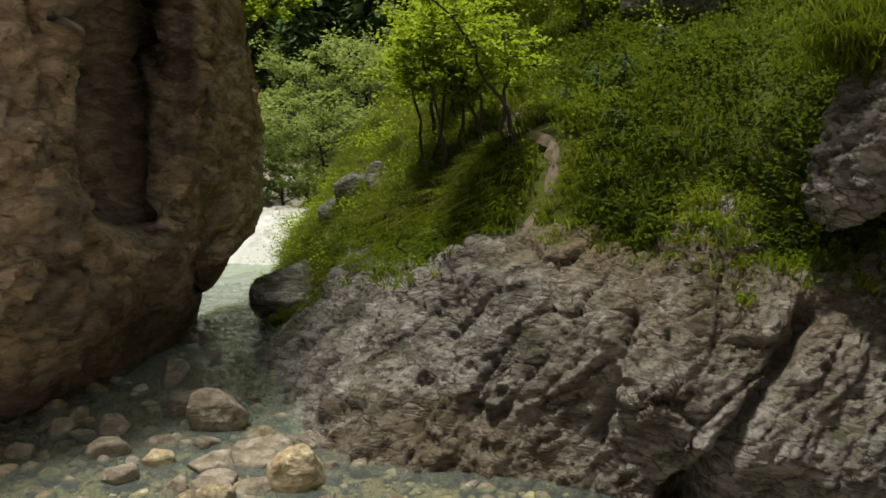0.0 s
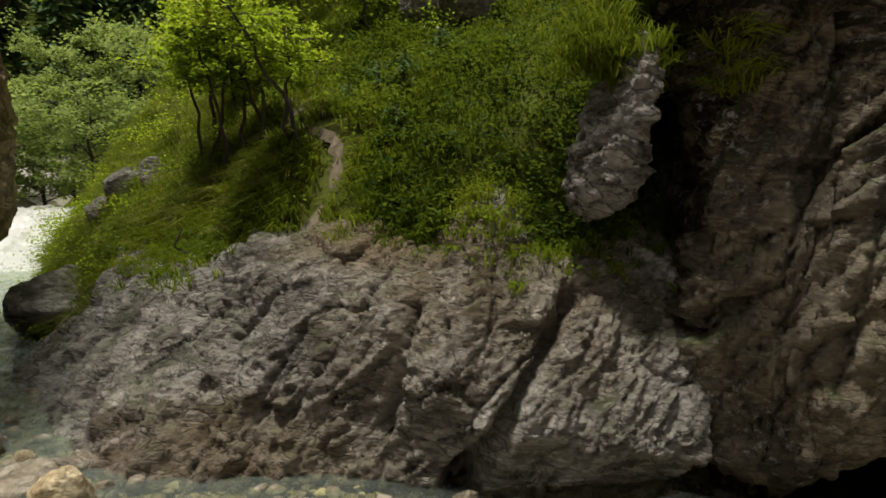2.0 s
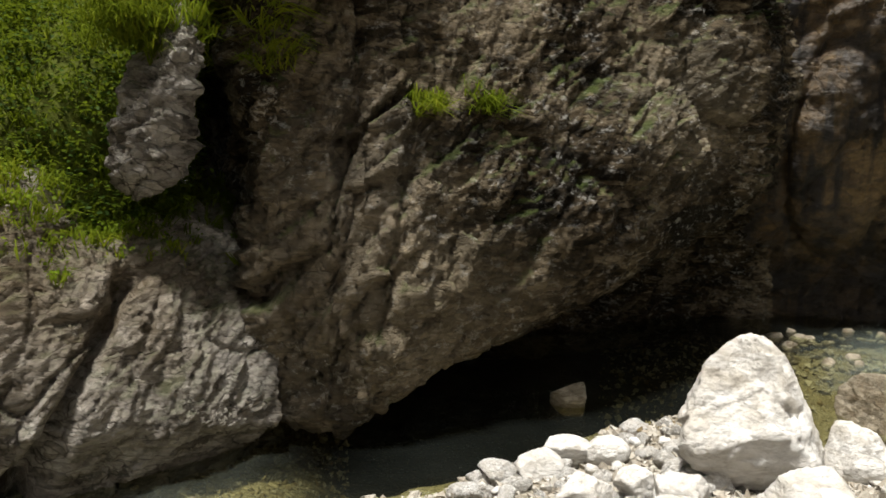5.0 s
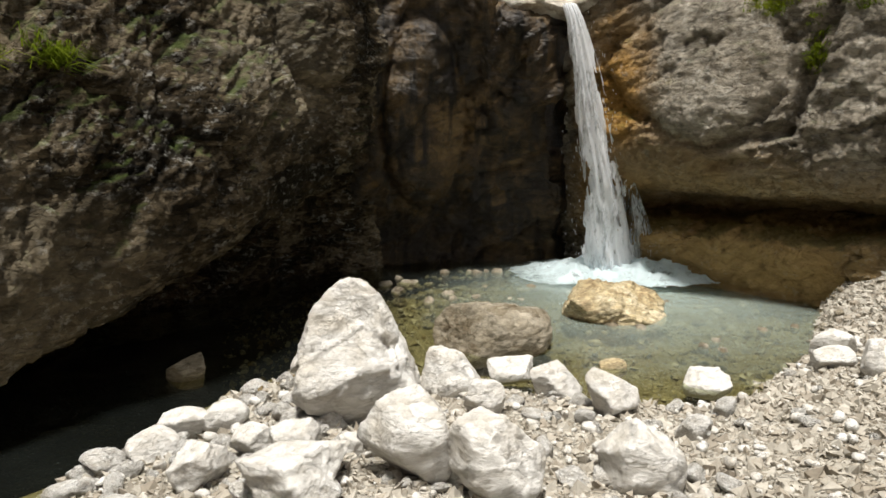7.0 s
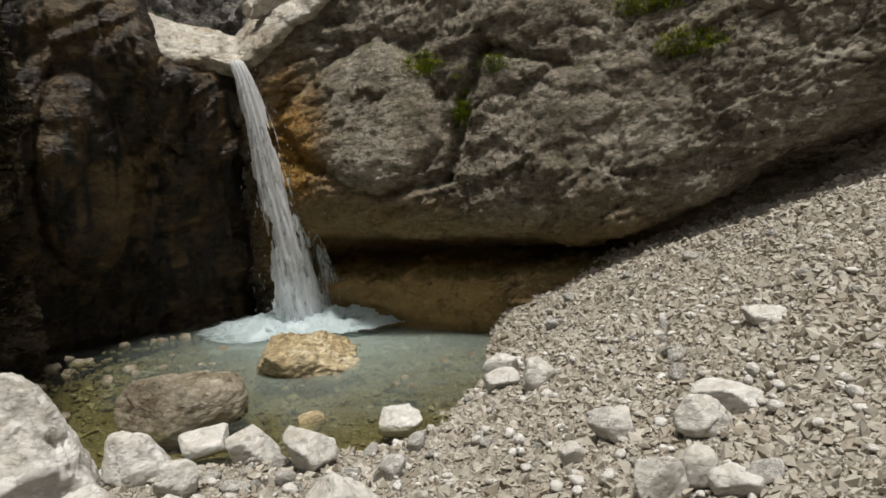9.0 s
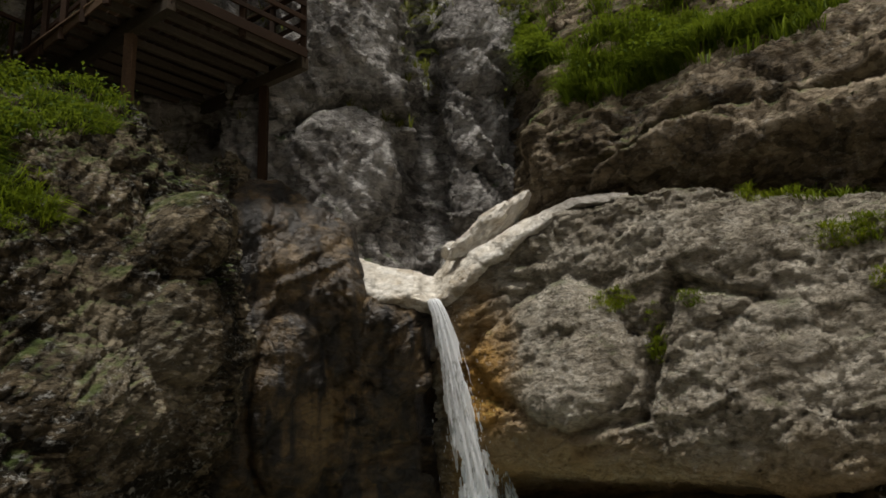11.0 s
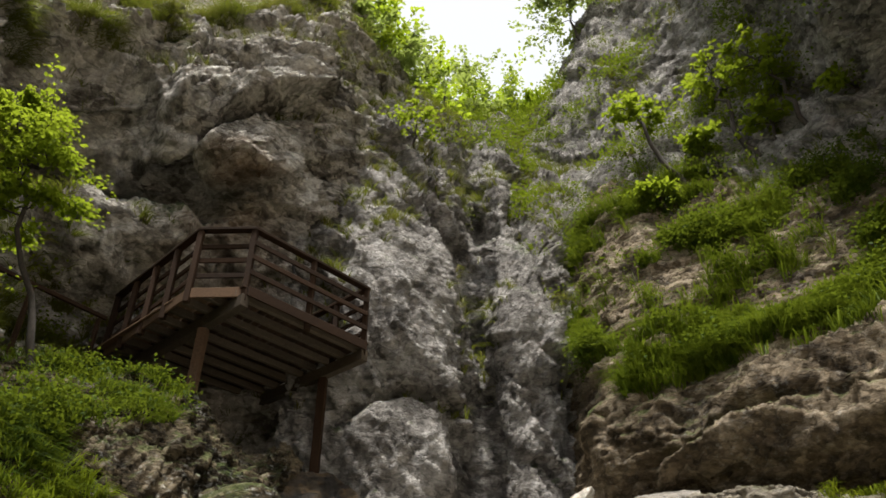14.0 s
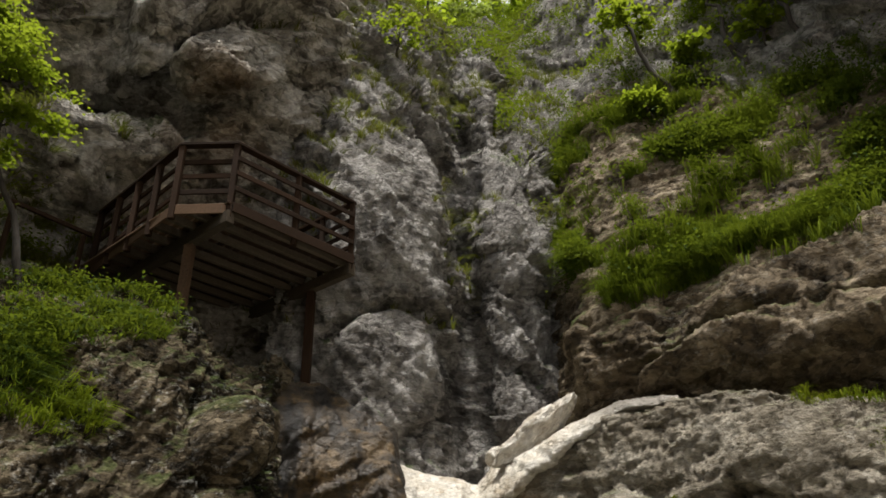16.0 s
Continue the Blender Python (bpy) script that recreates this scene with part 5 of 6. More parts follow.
def chips(name, count, az, dist, size, mat, label, low=-0.5, high=9.0):
    """Gravel: angular chips, each a skewed block."""
    a = rs.uniform(*az, count)
    d = np.sqrt(rs.uniform(dist[0] ** 2, dist[1] ** 2, count))
    x, y = MID.x + d * np.sin(np.radians(a)), MID.y + d * np.cos(np.radians(a))
    z = land(x, y)
    ok = (z > low) & (z < high)
    x, y, z = x[ok], y[ok], z[ok]
    m = len(x)
    star = np.array([(1, 0, 0), (0, 1, 0), (-1, 0, 0), (0, -1, 0), (0.3, 0.2, 1), (-0.2, 0.1, -1)], float)
    V = star[None] * rs.uniform(0.6, 1.1, (m, 6, 1)) + rs.uniform(-0.35, 0.35, (m, 6, 3))
    s = size[0] * (size[1] / size[0]) ** (rs.random(m) ** 2.2)
    V = V * (np.stack([s, s * rs.uniform(0.5, 0.9, m), s * rs.uniform(0.5, 1.0, m)], 1))[:, None] * 0.75
    q = rs.normal(0, 1, (m, 4)) * (1, 0.5, 0.5, 1.5)
    q /= np.linalg.norm(q, axis=1, keepdims=True)
    w, u = q[:, None, :1], q[:, None, 1:]
    t = 2 * np.cross(np.broadcast_to(u, V.shape), V)
    V = V + w * t + np.cross(np.broadcast_to(u, V.shape), t)
    V = V + np.stack([x, y, z + s * 0.12], 1)[:, None]
    f = np.array([(0, 1, 4), (1, 2, 4), (2, 3, 4), (3, 0, 4), (1, 0, 5), (2, 1, 5), (3, 2, 5), (0, 3, 5)])
    F = (np.arange(m)[:, None, None] * 6 + f).reshape(-1, 3)
    tagged(new(name, mesh_of(name, V.reshape(-1, 3), F, mat, False)), label, "gravel", kind="stuff")


def chip_mat(name, a, b, c):
    n = Nodes(name)
    isl = n.add("ShaderNodeNewGeometry").outputs["Random Per Island"]
    f = n.noise(n.coords(), 30.0, 6.0, 0.7)
    col = n.mix(0.5, n.ramp(isl, [(0.0, a), (0.4, b), (1.0, c)]), n.ramp(f, [(0.3, 0.6), (0.7, 1.2)]), "MULTIPLY")
    return n.finish(Base_Color=col, Roughness=0.85, Specular_IOR_Level=0.15, Normal=n.bump(f, 0.4, 0.01))


CHIP = chip_mat("gravel_chips", (0.30, 0.262, 0.208), (0.39, 0.357, 0.30), (0.485, 0.455, 0.395))
BEDCHIP = chip_mat("stream_pebbles", (0.12, 0.085, 0.038), (0.22, 0.18, 0.105), (0.34, 0.30, 0.22))
chips("gravel", 40000, (40, 134), (2.6, 7.5), (0.016, 0.085), CHIP, "loose angular limestone gravel on the bank", low=-0.02)
chips("gravel", 22000, (100, 134), (5.5, 10.5), (0.022, 0.09), CHIP, "loose limestone scree below the wall", low=0.02)
chips("pebbles", 14000, (-38, 40), (4.2, 9.5), (0.02, 0.075), BEDCHIP, "wet pebbles on the stream bed")
chips("pebbles", 7000, (60, 108), (5.8, 12.5), (0.02, 0.1), BEDCHIP, "pebbles on the floor of the pool", high=0.06)
chips("pebbles", 3000, (-20, -10), (8.5, 14), (0.03, 0.12), BEDCHIP, "pebbles along the stream")

# ---------- water ----------
def water_level(x, y):
    yr = y - MID.y
    return 0.45 * smooth(10, 20, yr) * smooth(-0.05, 0.25, yr / (np.abs(x - MID.x) + 1e-6) - 1.2)


wx, wy = np.meshgrid(np.arange(-9, 14.1, 0.1), np.arange(-3.6, 24, 0.1))
wz = water_level(wx, wy) + 0.012 * fbm(np.stack([wx, wy, 0 * wx], -1).reshape(-1, 3) * 2.2, 3, seed=2).reshape(wx.shape)
keep = grid_faces(*wx.shape)
cx, cy = wx.ravel()[keep].mean(1), wy.ravel()[keep].mean(1)
keep = keep[(land(cx, cy) < 0.3) & ((cx < 4) | (cy < 7)) & ((cy > 3.5) | (cx > 2))]
tagged(new("water", mesh_of("water", np.stack([wx, wy, wz], -1).reshape(-1, 3), keep, STREAM)), "clear blue-green pool and shallow stream over stones", "water", kind="structure")

# the waterfall: sheets and strands that leave the notch and drift to the right as they drop
rs = np.random.default_rng(12)
fall = tagged(new("waterfall"), "narrow white waterfall dropping from a rock notch into the pool", "waterfall")


def fall_line(s):
    """The middle of the fall, s from 0 at the notch to 1 at the pool, and its half width there."""
    drop = 4.02 * s
    x = 11.42 - 0.35 * np.sqrt(s) + 0.62 * s
    y = 0.50 - 0.85 * s**0.75 + 0.12 * s
    return np.stack([x, y, 4.0 - drop], -1), 0.08 + 0.37 * s**0.9


s = np.linspace(0, 1, 140)
mid, half = fall_line(s)
across = np.array((0.25, -1.0, 0.0))
across /= np.linalg.norm(across)
toward = np.array((-1.0, -0.25, 0.0))
for layer in range(3):
    u = np.linspace(-1.15, 1.15, 48)
    P = mid[:, None] + across * ((u[None, :] * half[:, None] * (1.0 - 0.15 * layer) - 0.06 * layer * s[:, None] + 0.05 * s[:, None] * fbm(np.stack([s * 9, 0 * s + layer, 0 * s], -1), 3, seed=3)[:, None])[..., None])
    bow = (1.32 - u**2)[None, :] * half[:, None] * 0.55
    q = np.stack([np.broadcast_to(u * 7, bow.shape), np.broadcast_to(s[:, None] * 5, bow.shape), 0 * bow + layer * 9], -1).reshape(-1, 3)
    lump = 0.07 * fbm(q, 4, seed=layer).reshape(bow.shape) * (0.3 + s[:, None])
    P = P + toward * (bow + lump - 0.1 * layer)[..., None]
    torn = fbm(q * (0.5, 1.6, 1.0) + 3.0, 4, seed=20 + layer).reshape(bow.shape) - 1.5 * np.clip(np.abs(u)[None, :] - 0.45 + 0.1 * layer, 0, None) * (0.4 + 0.6 * s[:, None])
    faces = grid_faces(140, 48)
    faces = faces[torn.ravel()[faces].mean(1) > -0.38]
    ob = new("water_sheet", mesh_of("water_sheet", P.reshape(-1, 3), faces, FALL))
    ob.parent = fall
pieces = []
for i in range(600):
    t = rs.random() ** 0.6
    m, h = fall_line(np.array([t]))
    c = m[0] + across * rs.normal(0.15, 0.8) * h[0] + toward * rs.normal(0.15, 0.15)
    ln = rs.uniform(0.01, 0.035)
    pieces.append(tube(np.array([c, c - (0, 0, ln), c - (0, 0, 2 * ln)]), np.array([0.001, rs.uniform(0.002, 0.005), 0.001]), 4))
WHITE = spray_mat("white_drops", 0.5, (3, 3, 1))
ob = new("spray", mesh_of("spray", *joined(pieces), WHITE))
ob.parent = fall
tagged(ob, kind="stuff")
# a thin veil that breaks off to the right over the ochre rock
t = np.linspace(0.42, 1, 50)
m, h = fall_line(t)
u = np.linspace(0, 1, 20)
P = m[:, None] + across * (h * 0.7)[:, None, None] + across * (u[None, :] * (0.08 + 0.7 * (t - 0.42))[:, None])[..., None] + toward * (0.1 + 0.05 * np.sin(u * 9)[None, :] + 0.0 * t[:, None])[..., None]
ob = new("water_veil", mesh_of("water_veil", P.reshape(-1, 3), grid_faces(50, 20), VEIL))
ob.parent = fall

# foam where it lands
fx, fy = np.meshgrid(np.linspace(9.3, 12.7, 130), np.linspace(-2.3, 1.6, 150))
q = np.stack([fx, fy, 0 * fx], -1).reshape(-1, 3)
far = np.hypot((fx - 11.75) / 1.0, (fy + 0.35) / 1.35)
fz = 0.015 + np.exp(-far**2) * (0.2 + 0.2 * ridged(q * 2.4, 4, 4).reshape(fx.shape)) + 0.1 * np.exp(-(((fx - 11.3) / 0.4) ** 2) - ((fy + 1.1) / 0.5) ** 2) + 0.012 * fbm(q * 6, 2, seed=2).reshape(fx.shape)
keep = grid_faces(*fx.shape)
rag = far + 0.35 * fbm(q * 1.8, 4, seed=9).reshape(fx.shape)
keep = keep[(rag.ravel()[keep] < 1.25).all(1)]
tagged(new("foam", mesh_of("foam", np.stack([fx, fy, fz], -1).reshape(-1, 3), keep, FOAM)), "white foam where the fall strikes the pool", "foam", kind="stuff")

# the rapids upstream
fx, fy = np.meshgrid(np.linspace(-6.4, -2.4, 120), np.linspace(13.9, 21, 170))
q = np.stack([fx, fy, 0 * fx], -1).reshape(-1, 3)
fz = water_level(fx, fy) + 0.03 + (0.16 * ridged(q * (1.8, 1.1, 1), 4, 7).reshape(fx.shape) + 0.1) * smooth(14.2, 17, fy) - 0.12 * smooth(15.2, 13.9, fy) + 0.35 * smooth(17.6, 19.5, fy)
tagged(new("rapids", mesh_of("rapids", np.stack([fx, fy, fz], -1).reshape(-1, 3), grid_faces(*fx.shape), RAPID)), "white rapids rushing between the rocks", "rapids", kind="stuff")

# ---------- the lookout platform ----------
A, B, C, D, E = Vector((9.36, 3.87, 0)), Vector((11.35, 2.5, 0)), Vector((12.9, 4.9, 0)), Vector((9.27, 4.72, 0)), Vector((11.0, 7.0, 0))
DECK = 8.15


def lift(v, z):
    return Vector((v.x, v.y, z))


deck = tagged(new("lookout_platform"), "brown timber lookout platform with a slatted railing on posts", "platform")
along = (B - A).normalized()
back = Vector((-along.y, along.x, 0))
span = (B - A).length
# two main beams that run back into the rock, and joists across them
for p in (A, B):
    part("beam", beam(lift(p, DECK - 0.2) - back * 0.05, lift(p + back * 3.9, DECK - 0.2), 0.14, 0.2), JOIST, deck)
for i in range(11):
    p = A + back * (0.12 + i * 0.37)
    far = 0.12 + i * 0.37
    bulge = 0.83 * far if far < 0.65 else 0.556 - 0.048 * (far - 0.65)
    part("joist", beam(lift(p - along * bulge, DECK - 0.05), lift(p + along * (span + 0.03), DECK - 0.05), 0.08, 0.12), JOIST, deck)
for i in range(17):
    k = i / 16
    p = A + along * (span * k)
    part("plank", beam(lift(p - back * 0.05, DECK + 0.03), lift(p + back * (4.0 - 0.4 * k), DECK + 0.03), span / 16 * 0.93, 0.035), TIMBER, deck)
for i in range(4):
    o = 0.075 + i * 0.14
    p = A - along * o
    part("plank", beam(lift(p + back * (1.17 * o + 0.04), DECK + 0.03), lift(p + back * 3.6, DECK + 0.03), 0.13, 0.035), PLANK, deck)
part("fascia", beam(lift(A - back * 0.08, DECK - 0.04), lift(B - back * 0.08, DECK - 0.04), 0.035, 0.17), TIMBER, deck)
part("fascia", beam(lift(A, DECK - 0.04), lift(D, DECK - 0.04), 0.035, 0.17), PLANK, deck)
part("fascia", beam(lift(D, DECK - 0.04), lift(E, DECK - 0.04), 0.035, 0.17), PLANK, deck)
for p, low in ((A + back * 1.0, 6.3), (B + back * 1.0, 5.9)):
    part("support_post", beam(lift(p, low), lift(p, DECK - 0.3), 0.14, 0.14, (0, 1, 0)), PLANK if low > 6 else TIMBER, deck)


def fence_run(p, q, posts, first=True):
    d = (q - p).normalized()
    side = Vector((d.y, -d.x, 0))
    for i in range(0 if first else 1, posts + 1):
        r = p + (q - p) * (i / posts)
        part("rail_post", beam(lift(r, DECK - 0.2), lift(r, DECK + 1.1), 0.09, 0.09, (0, 1, 0)), TIMBER, deck)
    for z in (0.3, 0.58, 0.84):
        part("rail", beam(lift(p + side * 0.06, DECK + z), lift(q + side * 0.06, DECK + z), 0.035, 0.085), TIMBER, deck)
    part("handrail", beam(lift(p - d * 0.03, DECK + 1.12), lift(q + d * 0.03, DECK + 1.12), 0.13, 0.05), TIMBER, deck)


fence_run(A, B, 2)
fence_run(A, D, 1, False)
fence_run(D, E, 4, False)
fence_run(B, B + back * 1.6, 2, False)
trail_rail = tagged(new("trail_railing"), "thin wooden handrail along the cliff path", "railing")
part("rail", beam((10.9, 7.05, 8.75), (8.3, 8.15, 8.65), 0.06, 0.07), TIMBER, trail_rail)
for k in (0.05, 0.5, 0.95):
    p = Vector((10.9, 7.05, 0)).lerp(Vector((8.3, 8.15, 0)), k)
    part("rail_post", beam(lift(p, 7.2), lift(p, 8.68), 0.07, 0.07, (0, 1, 0)), TIMBER, trail_rail)

# ---------- plants ----------
rs = np.random.default_rng(21)


def blot(p, scale, lo, hi, seed):
    return smooth(lo, hi, fbm(p * scale, 3, seed=seed) * 0.5 + 0.5)


TRAIL = [at(1.3, 6.9, 0), at(4.9, 7.25, 0), at(6.5, 7.5, 0), at(5.7, 7.75, 0), at(4.4, 8.15, 0), at(3.1, 8.7, 0), at(3.4, 9.3, 0)]


def off_trail(p, wide=0.1):
    best = np.full(len(p), 9.0)
    for a, b in zip(TRAIL[:-1], TRAIL[1:]):
        a, b = np.array(a)[:2], np.array(b)[:2]
        t = np.clip(((p[:, :2] - a) @ (b - a)) / ((b - a) @ (b - a)), 0, 1)
        best = np.minimum(best, np.linalg.norm(p[:, :2] - a - t[:, None] * (b - a), axis=1))
    return smooth(wide * 0.6, wide * 1.2, best)


def hill(p, n):
    az, d = azd(p)
    return off_trail(p, 0.15) * smooth(30, 17, d) * (0.6 + 0.4 * blot(p, 0.9, 0.35, 0.6, 4)) * (8 / d) ** 2.2


pts, nrm = scatter("slope_north", 15000, lambda p, n: hill(p, n) * (1 - 0.85 * smooth(10, 20, azd(p)[0])), rs)
blades("grass", pts, nrm, 8, 0.25, 0.007, GRASS, "long green grass on the hillside", rs, 1.0, 0.4)
pts, nrm = scatter("slope_north", 10500, lambda p, n: hill(p, n) * (0.04 + blot(p, 0.5, 0.42, 0.58, 9)), rs)
herbs("herbs", pts, nrm, 9, 0.034, 0.08, HERB, "leafy green herbs covering the hillside", rs)
# shade on the right of the hill, painted with darker leaves and less grass
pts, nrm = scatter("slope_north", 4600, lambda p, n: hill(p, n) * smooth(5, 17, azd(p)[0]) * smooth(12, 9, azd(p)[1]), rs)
herbs("herbs", pts, nrm, 11, 0.034, 0.09, DARKLEAF, "herbs coloured dark green to stand for the overhang's shade", rs)
pts, nrm = scatter("slope_north", 2600, lambda p, n: hill(p, n) * blot(p, 0.45, 0.5, 0.6, 27) * smooth(7.3, 8.2, azd(p)[1]), rs)
blades("grass", pts, nrm, 9, 0.3, 0.008, DRYGRASS, "olive grass in patches on the hillside", rs, 1.2)
pts, nrm = scatter("slope_north", 130, lambda p, n: hill(p, n) * smooth(11, 9, azd(p)[1]) * blot(p, 0.8, 0.45, 0.6, 28), rs)
herbs("bushes", pts, nrm, 70, 0.042, 0.13, DARKLEAF, "dark leafy clumps among the grass of the hillside", rs, "bushes")
pts, nrm = scatter("slope_north", 260, lambda p, n: hill(p, n) * (8 / azd(p)[1]) ** -2 * smooth(9, 10.5, azd(p)[1]) * smooth(19, 14, azd(p)[1]), rs)
herbs("bushes", pts, nrm, 90, 0.035, 0.2, BEECH, "low bright green bushes on the hillside", rs, "bushes")


def lip(p, n):
    az, d = azd(p)
    return smooth(0.25, 0.7, n[:, 2]) * smooth(-16, -6, az) * smooth(0.55, 1.3, p[:, 2] - np.interp(az, [-12, -3, 2, 14, 22, 30], [0.0, 0.5, 1.0, 0.9, 0.6, 0.8])) * off_trail(p, 0.5)


pts, nrm = scatter("outcrop", 900, lip, rs)
blades("grass", pts, nrm, 9, 0.2, 0.006, GRASS, "grass tufts along the edge of the outcrop", rs, 0.9)
herbs("herbs", pts[::2], nrm[::2], 16, 0.024, 0.06, HERB, "herbs hanging over the edge of the outcrop", rs)


def mound(p, n):
    az, d = azd(p)
    return smooth(0.3, 0.6, n[:, 2]) * smooth(-0.2, 0.3, p[:, 2] - np.interp(az, [48, 54, 58, 62], [4.5, 4.7, 5.35, 5.75])) * smooth(64, 60, az) * (0.08 + blot(p, 1.1, 0.42, 0.6, 2))


# the ledge's shade is put into dark grass and herb colours
pts, nrm = scatter("wall_overhang", 3200, mound, rs)
blades("grass", pts, nrm, 8, 0.2, 0.006, SHADEDGRASS, "thick grass on the ledge below the platform", rs, 0.9)
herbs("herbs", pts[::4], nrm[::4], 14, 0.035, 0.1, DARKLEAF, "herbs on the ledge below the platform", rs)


def tufts_on(face, spots, count, per, length, mat, label, droop=1.1):
    """Hanging tufts in a few spots: bearing, height, width, height of the spot."""
    def mask(p, n):
        az, d = azd(p)
        w = np.zeros(len(p))
        for a, z, wa, wz in spots:
            w = np.maximum(w, np.exp(-(((az - a) / wa) ** 2) - ((p[:, 2] - z) / wz) ** 2))
        return np.where(w > 0.3, w, 0) * (0.4 + blot(p, 3.0, 0.35, 0.6, 8))
    pts, nrm = scatter(face, count, mask, rs)
    blades("grass", pts, nrm, per, length, 0.006, mat, label, rs, droop)


tufts_on("wall_overhang", [(34, 3.2, 1.6, 0.28), (31.5, 4.2, 1.2, 0.5), (36, 4.4, 3.0, 0.3), (45.7, 2.7, 1.0, 0.1), (50, 2.75, 1.3, 0.1), (43, 4.2, 2.0, 0.25), (56, 4.3, 3.0, 0.3)], 900, 9, 0.22, GRASS, "mossy grass tufts on the dark wall", 1.3)
crown = at(25.6, 6.2, 3.28)
pts = np.array(crown) + rs.normal(0, 1, (260, 3)) * (0.19, 0.19, 0.12)
nrm = np.tile(np.array((-0.25, -0.55, 0.8)), (260, 1))
blades("grass", pts, nrm, 10, 0.24, 0.006, GRASS, "shaggy grass on top of the rock pillar", rs, 1.3)
tufts_on("wall_right", [(100, 3.7, 1.6, 0.15), (103, 3.2, 0.6, 0.4), (117, 4.2, 3.0, 0.2), (106, 3.6, 1.0, 0.12), (120, 3.6, 2.5, 0.15)], 420, 7, 0.1, GRASS, "mossy tufts in the joints of the wall", 1.0)
tufts_on("wall_right", [(111.5, 4.9, 1.8, 0.15), (116, 4.75, 2.5, 0.12)], 200, 8, 0.22, GRASS, "grass on the top edge of the wall", 1.0)


tufts_on("cliff_roof", [(41, 13.4, 3.0, 0.25), (47, 14.3, 3.0, 0.25), (53, 15.4, 2.5, 0.3), (58, 16.4, 3.0, 0.4), (64, 17.3, 3.0, 0.4), (49, 16.4, 4.0, 0.5), (68, 18.2, 2.0, 0.5)], 1500, 9, 0.36, DRYGRASS, "olive grass along the ledges of the roof", 1.2)
tufts_on("wall_overhang", [(53, 4.9, 2.5, 0.5), (59.5, 5.8, 2.6, 0.3), (50, 4.5, 3.0, 0.4)], 900, 8, 0.22, SHADEDGRASS, "long grass hanging over the ledge below the platform", 1.4)


def meadow(p, n):
    az, d = azd(p)
    low = np.interp(az, [93, 95, 98, 106, 112, 120, 130], [11.0, 8.5, 6.9, 7.0, 7.3, 7.9, 8.5])
    bare = np.ones(len(p))
    for a, z, wa, wz in ((103.5, 10.1, 2.8, 1.1), (98.9, 9.2, 2.2, 0.9), (96.8, 7.7, 1.5, 0.6), (116.8, 10.1, 1.6, 0.7), (99, 11.3, 2.0, 0.8), (115, 9.0, 2.8, 0.35), (120, 10.5, 2.2, 0.5), (109, 10.4, 1.8, 0.4), (111, 8.5, 2.2, 0.25), (101, 11.4, 2.0, 0.8)):
        bare = np.minimum(bare, smooth(0.6, 1.3, np.hypot((az - a) / wa, (p[:, 2] - z) / wz) + 0.4 * fbm(p * 1.7, 2, seed=9)))
    return bare * smooth(-0.1, 0.5, p[:, 2] - low - 0.5 * fbm(p * 1.2, 2, seed=3)) * (0.03 + 0.7 * blot(p, 0.9, 0.47, 0.6, 5) + 1.4 * smooth(1.4, 0.8, p[:, 2] - low)) * smooth(-0.1, 0.25, n[:, 2])


pts, nrm = scatter("tier_right", 7000, meadow, rs)
blades("grass", pts, nrm, 9, 0.5, 0.008, SLOPEGRASS, "long grass drooping down the steep slope", rs, 1.3, 0.3)
pts, nrm = scatter("tier_right", 2400, lambda p, n: meadow(p, n) * blot(p, 0.6, 0.5, 0.62, 15) * smooth(0.6, 1.6, p[:, 2] - 7.0), rs)
herbs("herbs", pts, nrm, 15, 0.05, 0.16, DARKLEAF, "leafy shrubs on the steep slope", rs)
pts, nrm = scatter("tier_right", 80, lambda p, n: meadow(p, n) + 0.15 * smooth(8.0, 9.5, p[:, 2]), rs)
herbs("bushes", pts, nrm, 90, 0.05, 0.26, DARKLEAF, "leafy green bushes scattered over the steep slope", rs, "bushes")
pts, nrm = scatter("cliff_centre", 2600, lambda p, n: smooth(0.35, 0.65, n[:, 2]) * smooth(7, 10, p[:, 2]) * smooth(26, 18, p[:, 2]) * blot(p, 0.5, 0.42, 0.6, 6), rs)
blades("grass", pts, nrm, 9, 0.32, 0.009, DRYGRASS, "pale grass on the ledges of the cliff", rs, 1.0)
pts, nrm = scatter("cliff_centre", 1100, lambda p, n: smooth(0.2, 0.5, n[:, 2]) * smooth(9, 16, p[:, 2]) * smooth(80, 100, azd(p)[0]) * blot(p, 0.45, 0.5, 0.62, 7), rs)
herbs("shrubs", pts, nrm, 42, 0.055, 0.24, HERB, "small shrubs on the ledges of the cliff", rs, "shrubs")
pts, nrm = scatter("cliff_roof", 2400, lambda p, n: smooth(0.25, 0.6, n[:, 2]) * (smooth(12.2, 13.5, p[:, 2]) + (p[:, 2] < 10.4) * 1.2) * (0.15 + blot(p, 0.5, 0.4, 0.6, 12)), rs)
blades("grass", pts, nrm, 9, 0.34, 0.008, DRYGRASS, "olive grass on the ledges of the rock roof", rs, 1.0)

pts, nrm = scatter("cliff_roof", 3400, lambda p, n: smooth(-0.1, 0.25, n[:, 2]) * smooth(62, 57, azd(p)[0]) * smooth(7.4, 8.0, p[:, 2]) * smooth(10.6, 10.0, p[:, 2]) * (0.15 + blot(p, 0.8, 0.4, 0.55, 18)), rs)
blades("grass", pts, nrm, 9, 0.36, 0.008, DRYGRASS, "olive grass on the bank behind the platform", rs, 1.1)
